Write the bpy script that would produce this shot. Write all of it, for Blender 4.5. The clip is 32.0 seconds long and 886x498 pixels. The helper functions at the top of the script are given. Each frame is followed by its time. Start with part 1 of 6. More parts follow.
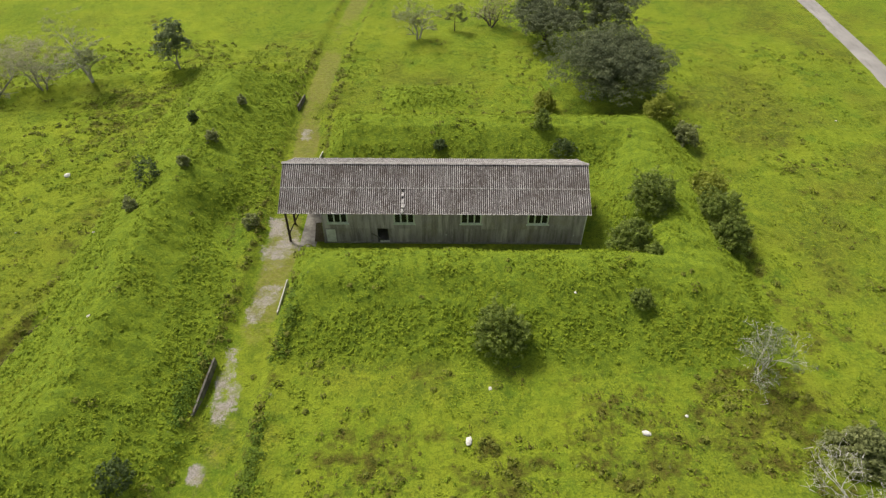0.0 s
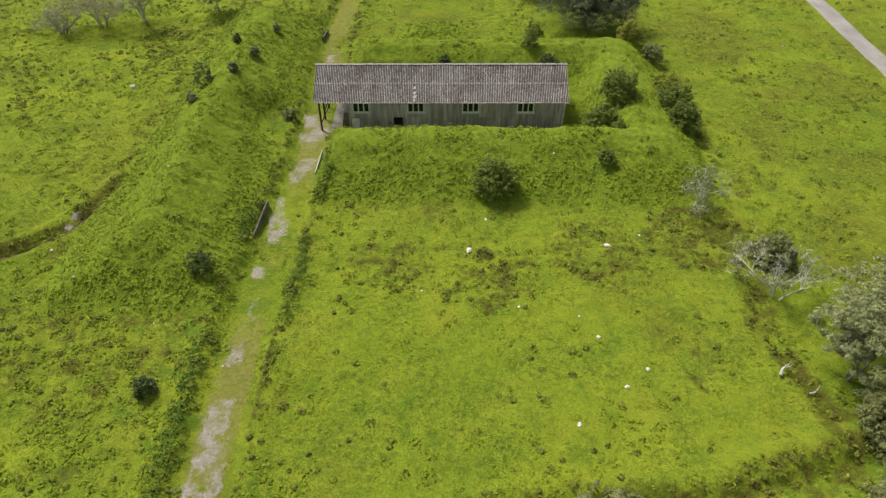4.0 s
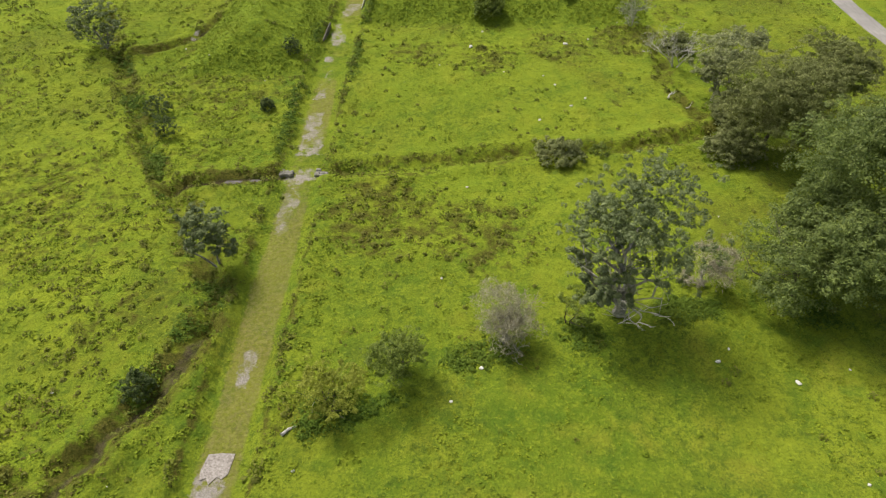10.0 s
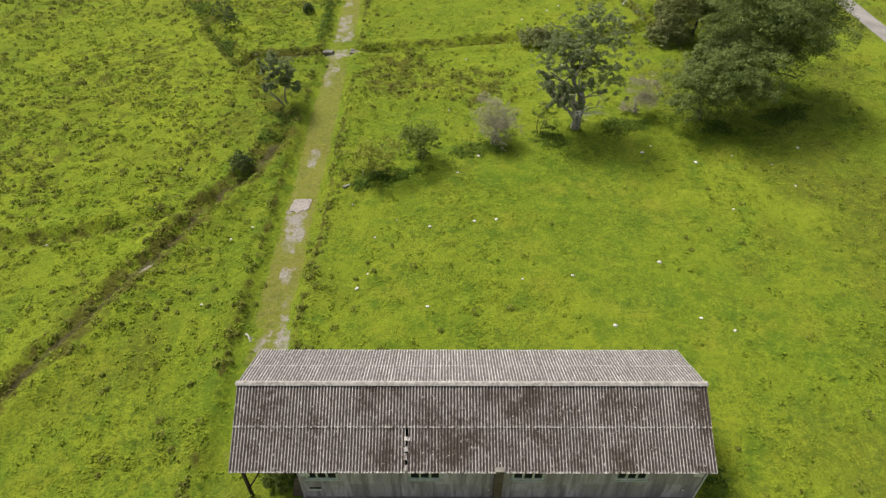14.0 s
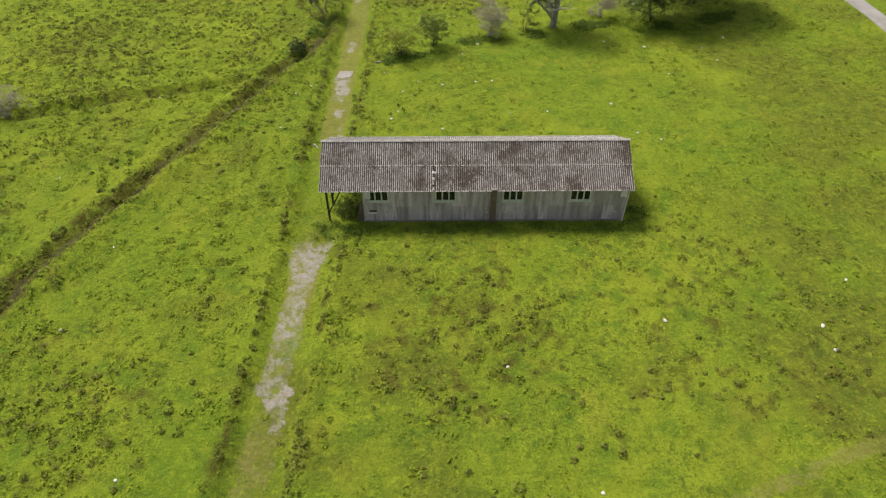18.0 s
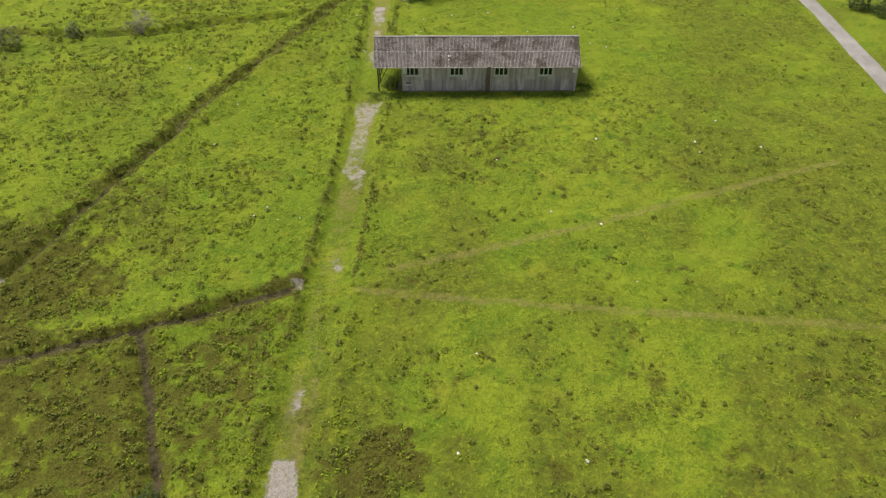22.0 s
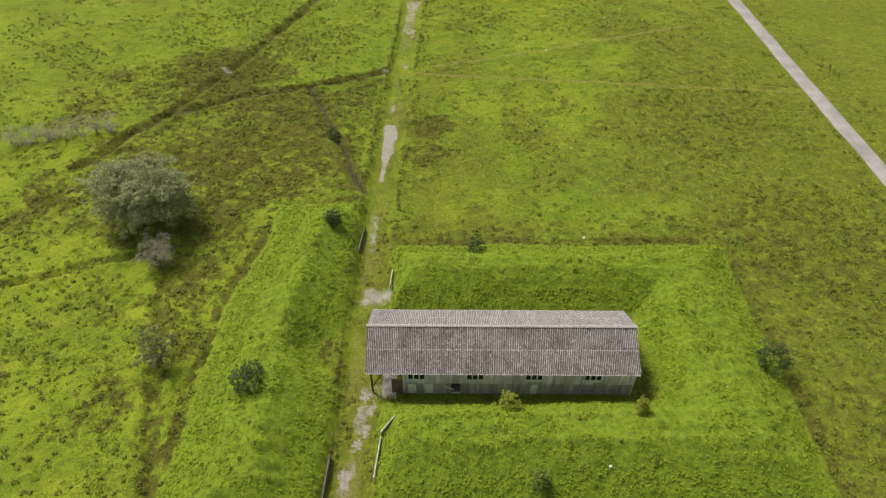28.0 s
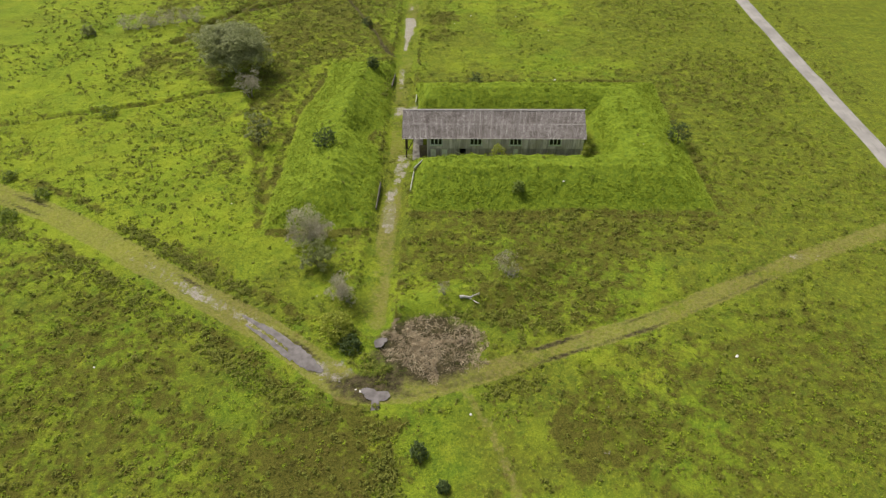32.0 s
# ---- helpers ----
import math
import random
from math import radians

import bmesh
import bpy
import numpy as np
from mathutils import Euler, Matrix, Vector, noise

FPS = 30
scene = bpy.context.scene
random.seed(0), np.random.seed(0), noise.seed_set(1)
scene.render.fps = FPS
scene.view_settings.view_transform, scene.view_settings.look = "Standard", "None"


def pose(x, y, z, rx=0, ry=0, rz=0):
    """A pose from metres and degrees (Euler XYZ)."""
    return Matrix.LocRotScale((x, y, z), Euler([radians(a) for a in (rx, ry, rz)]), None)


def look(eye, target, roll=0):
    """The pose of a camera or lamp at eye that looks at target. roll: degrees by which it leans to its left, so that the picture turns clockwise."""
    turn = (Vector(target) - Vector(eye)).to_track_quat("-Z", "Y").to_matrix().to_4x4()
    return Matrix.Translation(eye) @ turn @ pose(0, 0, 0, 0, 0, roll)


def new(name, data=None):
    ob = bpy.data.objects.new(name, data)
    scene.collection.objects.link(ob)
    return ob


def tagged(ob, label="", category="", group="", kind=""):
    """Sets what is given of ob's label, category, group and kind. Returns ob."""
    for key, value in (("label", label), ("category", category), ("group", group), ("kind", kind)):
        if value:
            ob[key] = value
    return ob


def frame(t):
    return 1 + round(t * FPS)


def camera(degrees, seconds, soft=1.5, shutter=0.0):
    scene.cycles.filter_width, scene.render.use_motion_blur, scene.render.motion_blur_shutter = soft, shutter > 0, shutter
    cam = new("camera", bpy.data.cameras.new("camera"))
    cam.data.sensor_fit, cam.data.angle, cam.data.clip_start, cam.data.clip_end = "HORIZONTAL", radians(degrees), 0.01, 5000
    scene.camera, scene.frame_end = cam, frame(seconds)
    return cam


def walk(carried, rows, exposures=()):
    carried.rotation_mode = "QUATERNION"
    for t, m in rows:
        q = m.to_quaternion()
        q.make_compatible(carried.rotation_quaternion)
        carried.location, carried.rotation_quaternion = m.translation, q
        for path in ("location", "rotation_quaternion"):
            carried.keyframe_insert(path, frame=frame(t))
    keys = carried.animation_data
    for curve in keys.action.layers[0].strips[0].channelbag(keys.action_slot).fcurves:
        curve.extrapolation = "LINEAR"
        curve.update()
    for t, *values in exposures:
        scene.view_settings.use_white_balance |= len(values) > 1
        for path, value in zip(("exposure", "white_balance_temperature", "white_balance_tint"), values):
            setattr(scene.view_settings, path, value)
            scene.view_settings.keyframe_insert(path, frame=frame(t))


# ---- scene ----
cam = camera(68.73, 32.0, soft=1.35)
PATH = [
    (0, (16.065, 70.447, 43.672), (15.606, 107.726, 10.355), 0.01),
    (1, (16.098, 66.441, 43.327), (15.571, 103.877, 10.187), -0.06),
    (2, (16.114, 61.642, 42.911), (15.525, 99.150, 9.853), -0.25),
    (3, (16.129, 55.869, 42.429), (15.469, 93.464, 9.472), -0.43),
    (3.5, (16.098, 52.900, 42.159), (15.417, 90.533, 9.246), -0.46),
    (5.5, (15.732, 40.113, 41.187), (15.099, 77.763, 8.292), -0.18),
    (6, (15.706, 36.879, 41.102), (15.026, 74.447, 8.114), -0.24),
    (7, (15.661, 30.270, 41.031), (14.884, 67.641, 7.823), -0.43),
    (8, (15.558, 23.462, 40.980), (14.746, 60.699, 7.622), -0.79),
    (9, (15.381, 16.322, 41.133), (14.539, 53.434, 7.637), -0.88),
    (10, (15.296, 9.219, 41.592), (14.465, 46.063, 7.802), -0.77),
    (11, (15.096, 1.899, 42.095), (14.412, 38.579, 8.123), -0.60),
    (12, (14.658, -5.383, 42.398), (14.186, 31.128, 8.240), -0.47),
    (13, (14.204, -12.929, 42.328), (13.886, 23.680, 8.274), -0.29),
    (14, (13.751, -20.532, 42.390), (13.582, 16.110, 8.370), -0.14),
    (14.5, (13.539, -24.189, 42.333), (13.430, 12.451, 8.311), -0.10),
    (16.5, (12.757, -39.181, 42.201), (12.720, -2.468, 8.258), -0.17),
    (17, (12.646, -42.970, 42.356), (12.599, -6.276, 8.392), -0.20),
    (18, (12.183, -50.491, 43.059), (12.166, -13.807, 9.084), -0.33),
    (19, (11.749, -58.609, 44.184), (11.790, -21.999, 10.129), -0.24),
    (20, (11.045, -67.752, 45.614), (11.213, -31.009, 11.705), -0.17),
    (21, (10.450, -78.019, 47.555), (10.664, -41.317, 13.601), -0.09),
    (22, (9.883, -89.372, 49.403), (10.084, -52.543, 15.586), -0.02),
    (23, (9.101, -101.438, 52.292), (9.408, -64.532, 18.561), 0.01),
    (24, (8.294, -114.042, 55.952), (8.706, -77.028, 22.340), -0.01),
    (24.5, (7.962, -120.507, 57.753), (8.359, -83.370, 24.277), 0.01),
    (26.5, (7.228, -146.090, 62.782), (7.401, -108.858, 29.408), 0.05),
    (27, (6.998, -152.210, 62.914), (7.076, -115.076, 29.432), 0.01),
    (27.5, (6.804, -158.515, 62.913), (6.807, -121.451, 29.353), -0.04),
    (28, (6.576, -165.019, 62.863), (6.522, -127.978, 29.277), -0.10),
    (28.5, (6.360, -171.766, 62.834), (6.272, -134.738, 29.234), -0.15),
    (29, (6.060, -178.425, 62.841), (5.937, -141.345, 29.298), -0.19),
    (30, (5.474, -191.474, 62.764), (5.362, -154.386, 29.230), -0.26),
    (31, (5.038, -204.231, 62.696), (4.904, -167.233, 29.063), -0.24),
    (32, (4.730, -213.627, 62.753), (4.648, -176.546, 29.211), -0.19),
]
walk(cam, [(t, look(eye, target, roll)) for t, eye, target, roll in PATH])

# ---------------------------------------------------------------- world, sun, exposure
world = bpy.data.worlds.new("overcast_sky")
scene.world = world
world.use_nodes = True
wn = world.node_tree
sky = wn.nodes.new("ShaderNodeTexSky")
sky.sky_type = 'NISHITA'
sky.sun_disc = False
SUN_EL, SUN_AZ = radians(55), radians(-44)      # azimuth measured from +y towards +x
sky.sun_elevation, sky.sun_rotation = SUN_EL, SUN_AZ
sky.air_density, sky.dust_density = 1.4, 4.0
wn.nodes["Background"].inputs["Strength"].default_value = 0.104
veil = wn.nodes.new("ShaderNodeHueSaturation")      # thin cloud takes most of the blue out of the sky
veil.inputs["Saturation"].default_value = 0.45
wn.links.new(sky.outputs[0], veil.inputs["Color"])
wn.links.new(veil.outputs[0], wn.nodes["Background"].inputs["Color"])
sun = new("sun", bpy.data.lights.new("sun", "SUN"))
sun.data.energy, sun.data.angle, sun.data.color = 3.95, radians(18), (1.0, 0.93, 0.79)
sun_from = Vector((math.sin(SUN_AZ) * math.cos(SUN_EL), math.cos(SUN_AZ) * math.cos(SUN_EL), math.sin(SUN_EL)))
sun.matrix_world = look(sun_from * 200, (0, 0, 0))


# ---------------------------------------------------------------- materials
class Nodes:
    """A small wrapper that builds one node material."""

    def __init__(self, name, rough=0.9, spec=0.2):
        self.mat = bpy.data.materials.new(name)
        self.mat.use_nodes = True
        self.t = self.mat.node_tree
        self.b = self.t.nodes["Principled BSDF"]
        self.b.inputs["Roughness"].default_value = rough
        self.b.inputs["Specular IOR Level"].default_value = spec
        self.pos = self.add("ShaderNodeNewGeometry").outputs["Position"]
        self.obj = self.add("ShaderNodeTexCoord").outputs["Object"]

    def add(self, kind, **inputs):
        n = self.t.nodes.new(kind)
        for k, v in inputs.items():
            self.put(n.inputs[k.replace("_", " ")], v)
        return n

    def put(self, socket, v):
        if isinstance(v, bpy.types.NodeSocket):
            self.t.links.new(v, socket)
        else:
            socket.default_value = v

    def noise(self, scale, detail=3.0, rough=0.55, vec=None, stretch=None):
        vec = vec or self.pos
        if stretch:
            m = self.add("ShaderNodeVectorMath", Vector=vec)
            m.operation = 'MULTIPLY'
            m.inputs[1].default_value = stretch
            vec = m.outputs[0]
        n = self.add("ShaderNodeTexNoise", Vector=vec, Scale=scale, Detail=detail, Roughness=rough)
        return n.outputs["Fac"]

    def ramp(self, fac, lo, hi):
        n = self.add("ShaderNodeMapRange")
        self.put(n.inputs["Value"], fac)
        n.inputs["From Min"].default_value, n.inputs["From Max"].default_value = lo, hi
        return n.outputs["Result"]

    def math(self, op, a, b):
        n = self.add("ShaderNodeMath")
        n.operation = op
        self.put(n.inputs[0], a)
        self.put(n.inputs[1], b)
        n.use_clamp = op in ("ADD", "MULTIPLY", "SUBTRACT")
        return n.outputs[0]

    def mix(self, fac, a, b):
        n = self.add("ShaderNodeMix")
        n.data_type = 'RGBA'
        self.put(n.inputs["Factor"], fac)
        for s, v in ((n.inputs[6], a), (n.inputs[7], b)):
            self.put(s, (*v, 1) if isinstance(v, tuple) and len(v) == 3 else v)
        return n.outputs[2]

    def bump(self, height, strength=0.5, distance=0.05):
        n = self.add("ShaderNodeBump", Height=height, Strength=strength, Distance=distance)
        self.t.links.new(n.outputs[0], self.b.inputs["Normal"])

    def color(self, c):
        self.put(self.b.inputs["Base Color"], (*c, 1) if isinstance(c, tuple) and len(c) == 3 else c)
        return self.mat

    def random(self):
        return self.add("ShaderNodeObjectInfo").outputs["Random"]

    def island(self):
        return self.add("ShaderNodeNewGeometry").outputs["Random Per Island"]


def mat_ground():
    n = Nodes("meadow_ground", 0.95, 0.1)
    cover = n.add("ShaderNodeVertexColor")
    cover.layer_name = "cover"
    sep = n.add("ShaderNodeSeparateColor", Color=cover.outputs["Color"])
    gravel, worn, mud, rush = sep.outputs[0], sep.outputs[1], sep.outputs[2], cover.outputs["Alpha"]
    n_big, n_mid, n_fine, n_grain = n.noise(0.045, 4), n.noise(0.35, 4), n.noise(1.5, 5, 0.7), n.noise(5.5, 4, 0.75)
    dry = n.add("ShaderNodeAttribute")
    dry.attribute_name = "dry"
    c = n.mix(n.ramp(n_big, 0.36, 0.64), (0.128, 0.194, 0.008), (0.212, 0.262, 0.014))
    c = n.mix(n.ramp(n.noise(0.16, 4, 0.65), 0.53, 0.70), c, (0.225, 0.245, 0.018))
    c = n.mix(n.math("MULTIPLY", n.ramp(n_mid, 0.50, 0.66), 0.75), c, (0.074, 0.146, 0.007))
    olive = n.mix(n.ramp(n.noise(0.5, 4, 0.65), 0.38, 0.64), (0.142, 0.156, 0.011), (0.076, 0.089, 0.009))
    c = n.mix(n.math("MULTIPLY", n.ramp(dry.outputs["Fac"], 0.12, 0.85), 0.95), c, olive)
    fresh = n.add("ShaderNodeAttribute")
    fresh.attribute_name = "fresh"
    c = n.mix(n.math("MULTIPLY", fresh.outputs["Fac"], 0.75), c, n.mix(n.ramp(n.noise(0.3, 4, 0.6), 0.38, 0.62), (0.185, 0.262, 0.011), (0.292, 0.345, 0.018)))
    c = n.mix(n.math("MULTIPLY", n.ramp(n.noise(0.8, 4, 0.65), 0.52, 0.70), 0.6), c, (0.255, 0.315, 0.016))
    rough = n.ramp(n.noise(0.11, 4, 0.6), 0.42, 0.60)
    c = n.mix(n.math("MULTIPLY", n.ramp(n_fine, 0.50, 0.63), n.math("ADD", n.math("MULTIPLY", rough, 0.55), 0.28)), c, (0.052, 0.094, 0.006))
    c = n.mix(n.math("MULTIPLY", n.ramp(n.noise(2.6, 4, 0.7), 0.52, 0.66), 0.50), c, (0.290, 0.345, 0.022))
    c = n.mix(n.math("MULTIPLY", n.ramp(n_grain, 0.49, 0.62), n.math("ADD", n.math("MULTIPLY", rough, 0.35), 0.40)), c, (0.050, 0.088, 0.007))
    crop = n.add("ShaderNodeAttribute")
    crop.attribute_name = "bank"
    close = n.mix(n.ramp(n_fine, 0.40, 0.62), (0.200, 0.268, 0.014), (0.105, 0.165, 0.009))
    close = n.mix(n.math("MULTIPLY", n.ramp(n_grain, 0.48, 0.62), 0.55), close, (0.064, 0.112, 0.008))
    c = n.mix(n.math("MULTIPLY", crop.outputs["Fac"], 0.92), c, close)
    c = n.mix(0.012, c, (0.42, 0.36, 0.55))
    beds = n.add("ShaderNodeMath")
    beds.operation = "SUBTRACT"
    n.put(beds.inputs[0], n.noise(0.55, 5, 0.68))
    beds.inputs[1].default_value = 0.5
    bed = n.add("ShaderNodeMath")
    bed.operation = "MULTIPLY_ADD"
    n.put(bed.inputs[0], beds.outputs[0])
    bed.inputs[1].default_value = 2.8
    n.put(bed.inputs[2], rush)
    r = n.math("MULTIPLY", n.ramp(bed.outputs[0], 0.46, 0.86), 0.92)
    c = n.mix(r, c, n.mix(n.ramp(n_grain, 0.40, 0.62), (0.040, 0.042, 0.008), (0.124, 0.110, 0.022)))
    w = n.ramp(n.math("ADD", n.math("MULTIPLY", worn, 0.9), n.math("MULTIPLY", n.noise(0.9, 5, 0.7), 0.9)), 0.78, 1.18)
    c = n.mix(w, c, n.mix(n.ramp(n.noise(2.4, 5, 0.7), 0.42, 0.62), (0.175, 0.160, 0.038), (0.275, 0.215, 0.105)))
    m = n.ramp(n.math("MULTIPLY", mud, n.math("ADD", n_fine, 0.4)), 0.42, 0.72)
    c = n.mix(m, c, n.mix(n.ramp(n.noise(1.3, 4, 0.7), 0.38, 0.62), (0.024, 0.020, 0.011), (0.088, 0.068, 0.042)))
    patch = n.add("ShaderNodeMath")
    patch.operation = "SUBTRACT"
    n.put(patch.inputs[0], n.noise(0.75, 6, 0.78))
    patch.inputs[1].default_value = 0.5
    spread = n.add("ShaderNodeMath")
    spread.operation = "MULTIPLY_ADD"
    n.put(spread.inputs[0], patch.outputs[0])
    spread.inputs[1].default_value = 3.6
    n.put(spread.inputs[2], gravel)
    holes = n.ramp(n.noise(0.36, 5, 0.7), 0.58, 0.46)
    g = n.math("MULTIPLY", n.ramp(spread.outputs[0], 0.62, 0.95), n.math("MAXIMUM", n.math("ADD", n.math("MULTIPLY", holes, 0.85), 0.15), n.ramp(gravel, 1.0, 1.25)))
    c = n.mix(g, c, n.mix(n.ramp(n.noise(9.0, 5, 0.8), 0.36, 0.64), (0.190, 0.162, 0.146), (0.470, 0.430, 0.408)))
    c = n.mix(n.math("MULTIPLY", g, n.math("MULTIPLY", n.ramp(n.noise(1.7, 5, 0.7), 0.50, 0.66), 0.7)), c, (0.215, 0.190, 0.095))
    n.b.inputs["Sheen Weight"].default_value = 0.32        # green sheen put in for the glow of backlit grass at grazing view
    n.b.inputs["Sheen Roughness"].default_value = 0.45
    n.b.inputs["Sheen Tint"].default_value = (0.55, 0.72, 0.06, 1)
    n.bump(n.math("ADD", n.math("MULTIPLY", n_fine, 0.6), n.math("MULTIPLY", n_grain, 0.4)), 0.9, 0.35)
    return n.color(c)


def mat_blades(name, low, high, warm):
    n = Nodes(name, 0.85, 0.15)
    c = n.mix(n.island(), low, high)
    c = n.mix(n.ramp(n.noise(0.12, 3), 0.45, 0.7), c, warm)
    return n.color(c)


def mat_leaf(name, low, high, shine=0.3):
    """Leaves: matt to slightly waxy, letting some light through."""
    n = Nodes(name, 0.6, shine)
    c = n.mix(n.island(), low, high)
    c = n.mix(n.math("MULTIPLY", n.ramp(n.noise(0.9, 3), 0.45, 0.7), 0.6), c, tuple(v * 0.82 for v in low))
    n.color(c)
    thin = n.add("ShaderNodeBsdfTranslucent")
    n.put(thin.inputs["Color"], c)
    both = n.add("ShaderNodeMixShader")
    both.inputs[0].default_value = 0.42
    n.t.links.new(n.b.outputs[0], both.inputs[1])
    n.t.links.new(thin.outputs[0], both.inputs[2])
    n.t.links.new(both.outputs[0], n.t.nodes["Material Output"].inputs["Surface"])
    return n.mat


def mat_bark(name, low, high):
    n = Nodes(name, 0.9, 0.15)
    f = n.noise(5.0, 5, 0.65, stretch=(1, 1, 0.3))
    n.bump(f, 0.6, 0.04)
    return n.color(n.mix(n.ramp(f, 0.35, 0.65), low, high))


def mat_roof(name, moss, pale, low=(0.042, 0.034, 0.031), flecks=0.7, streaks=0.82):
    """Weathered fibre cement: pale crowns of uneven brightness, darker troughs, moss patches, pale-flecked lower edges.
    """
    n = Nodes(name, 0.9, 0.15)
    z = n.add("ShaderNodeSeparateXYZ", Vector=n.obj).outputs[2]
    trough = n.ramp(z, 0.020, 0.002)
    streak = n.noise(1.0, 3, 0.6, stretch=(5.2, 0.30, 0.30))
    speck = n.noise(1.0, 4, 0.75, stretch=(7.0, 2.4, 2.4))
    blot = n.noise(0.34, 5, 0.68)
    c = n.mix(n.ramp(n.random(), 0, 1), tuple(v * 0.78 for v in pale), pale)
    c = n.mix(n.math("MULTIPLY", n.ramp(streak, 0.42, 0.62), streaks), c, tuple(v * 0.55 for v in pale))
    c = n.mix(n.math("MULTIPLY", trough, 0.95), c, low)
    c = n.mix(n.math("MULTIPLY", n.ramp(speck, 0.49, 0.58), 0.55), c, (0.085, 0.068, 0.064))
    c = n.mix(n.math("MULTIPLY", n.ramp(n.math("ADD", n.math("MULTIPLY", blot, 0.75), n.math("MULTIPLY", speck, 0.25)), 0.47, 0.58), moss), c, (0.058, 0.042, 0.032))
    c = n.mix(n.math("MULTIPLY", n.ramp(n.noise(4.5, 3, 0.8), 0.61, 0.68), flecks), c, (0.66, 0.63, 0.60))
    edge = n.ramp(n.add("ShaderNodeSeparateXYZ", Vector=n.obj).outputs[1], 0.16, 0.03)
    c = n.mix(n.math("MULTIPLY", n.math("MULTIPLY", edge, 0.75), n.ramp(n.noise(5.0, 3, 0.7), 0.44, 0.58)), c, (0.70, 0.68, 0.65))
    n.bump(n.noise(14.0, 3), 0.4, 0.01)
    return n.color(c)


def mat_cladding(shade):
    n = Nodes("weathered_wall_sheet", 0.85, 0.2)
    streak = n.noise(1.0, 6, 0.7, stretch=(2.2, 1.0, 0.22))
    c = n.mix(n.random(), tuple(v * shade for v in (0.420, 0.372, 0.402)), tuple(v * shade for v in (0.668, 0.602, 0.640)))
    c = n.mix(n.math("MULTIPLY", n.ramp(streak, 0.42, 0.62), 0.85), c, tuple(v * shade for v in (0.225, 0.200, 0.205)))
    c = n.mix(n.math("MULTIPLY", n.ramp(n.noise(0.7, 4, 0.6), 0.5, 0.7), 0.6), c, tuple(v * shade for v in (0.36, 0.32, 0.265)))
    c = n.mix(n.math("MULTIPLY", n.ramp(n.noise(8.0, 4, 0.7), 0.55, 0.7), 0.3), c, tuple(v * shade for v in (0.75, 0.75, 0.73)))
    n.bump(n.noise(12.0, 3), 0.3, 0.01)
    return n.color(c)


def mat_plain(name, low, high, scale=3.0, rough=0.85, spec=0.2, metal=0.0, bump=0.4):
    n = Nodes(name, rough, spec)
    f = n.noise(scale, 5, 0.65)
    n.b.inputs["Metallic"].default_value = metal
    n.bump(n.noise(scale * 5, 4), bump, 0.02)
    return n.color(n.mix(n.ramp(f, 0.35, 0.65), low, high))


def mat_water():
    # Murky water; the pale sky's reflection is painted into its grey base colour.
    n = Nodes("still_puddle_water", 0.30, 0.07)
    n.bump(n.noise(3.0, 2), 0.05, 0.02)
    return n.color(n.mix(n.ramp(n.noise(0.8, 3), 0.35, 0.65), (0.110, 0.098, 0.096), (0.195, 0.178, 0.180)))


def mat_glass():
    n = Nodes("dusty_window_glass", 0.35, 0.25)
    return n.color(n.mix(n.ramp(n.noise(2.0, 4), 0.4, 0.7), (0.008, 0.009, 0.009), (0.030, 0.034, 0.030)))


def mat_road():
    n = Nodes("pale_worn_asphalt", 0.9, 0.2)
    c = n.mix(n.ramp(n.noise(0.25, 4), 0.35, 0.65), (0.245, 0.232, 0.225), (0.345, 0.325, 0.312))
    c = n.mix(n.math("MULTIPLY", n.ramp(n.noise(1.2, 5, 0.7, stretch=(1.5, 0.25, 1)), 0.5, 0.7), 0.6), c, (0.18, 0.17, 0.155))
    n.bump(n.noise(25, 3), 0.4, 0.01)
    return n.color(c)


GROUND = mat_ground()
GRASS = mat_blades("grass_blades", (0.085, 0.145, 0.007), (0.195, 0.250, 0.016), (0.190, 0.215, 0.014))


def mat_herb(name, low, high, warm):
    """Small leaves and grass clumps: a green of its own for each, with some light through."""
    n = Nodes(name, 0.8, 0.15)
    c = n.mix(n.island(), low, high)
    c = n.mix(n.math("MULTIPLY", n.ramp(n.noise(0.10, 4), 0.45, 0.65), 0.6), c, warm)
    return n.color(c)


HERB = mat_herb("meadow_herbs", (0.100, 0.158, 0.008), (0.262, 0.322, 0.020), (0.205, 0.228, 0.016))
SEDGE = mat_herb("brown_sedge", (0.046, 0.055, 0.009), (0.150, 0.138, 0.026), (0.140, 0.102, 0.028))
NETTLES = mat_herb("dark_hedge_herbs", (0.045, 0.092, 0.009), (0.125, 0.192, 0.020), (0.110, 0.150, 0.016))
TUSSOCK = mat_herb("dark_tussock_grass", (0.074, 0.094, 0.013), (0.190, 0.205, 0.034), (0.158, 0.158, 0.034))
HUMMOCK = mat_herb("bank_hummock_grass", (0.108, 0.166, 0.010), (0.232, 0.298, 0.017), (0.196, 0.245, 0.016))
RANK_TURF = mat_herb("rank_lumpy_turf", (0.085, 0.140, 0.008), (0.232, 0.298, 0.020), (0.192, 0.232, 0.018))
WALL_SHEETS = [mat_cladding(shade) for shade in (0.82, 1.06, 1.16)]
LOWER_SHEETS = [mat_cladding(shade) for shade in (0.76, 0.98, 0.82)]
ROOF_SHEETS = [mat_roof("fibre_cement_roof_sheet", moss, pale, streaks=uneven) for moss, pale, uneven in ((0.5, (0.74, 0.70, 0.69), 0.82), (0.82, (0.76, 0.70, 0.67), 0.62))]
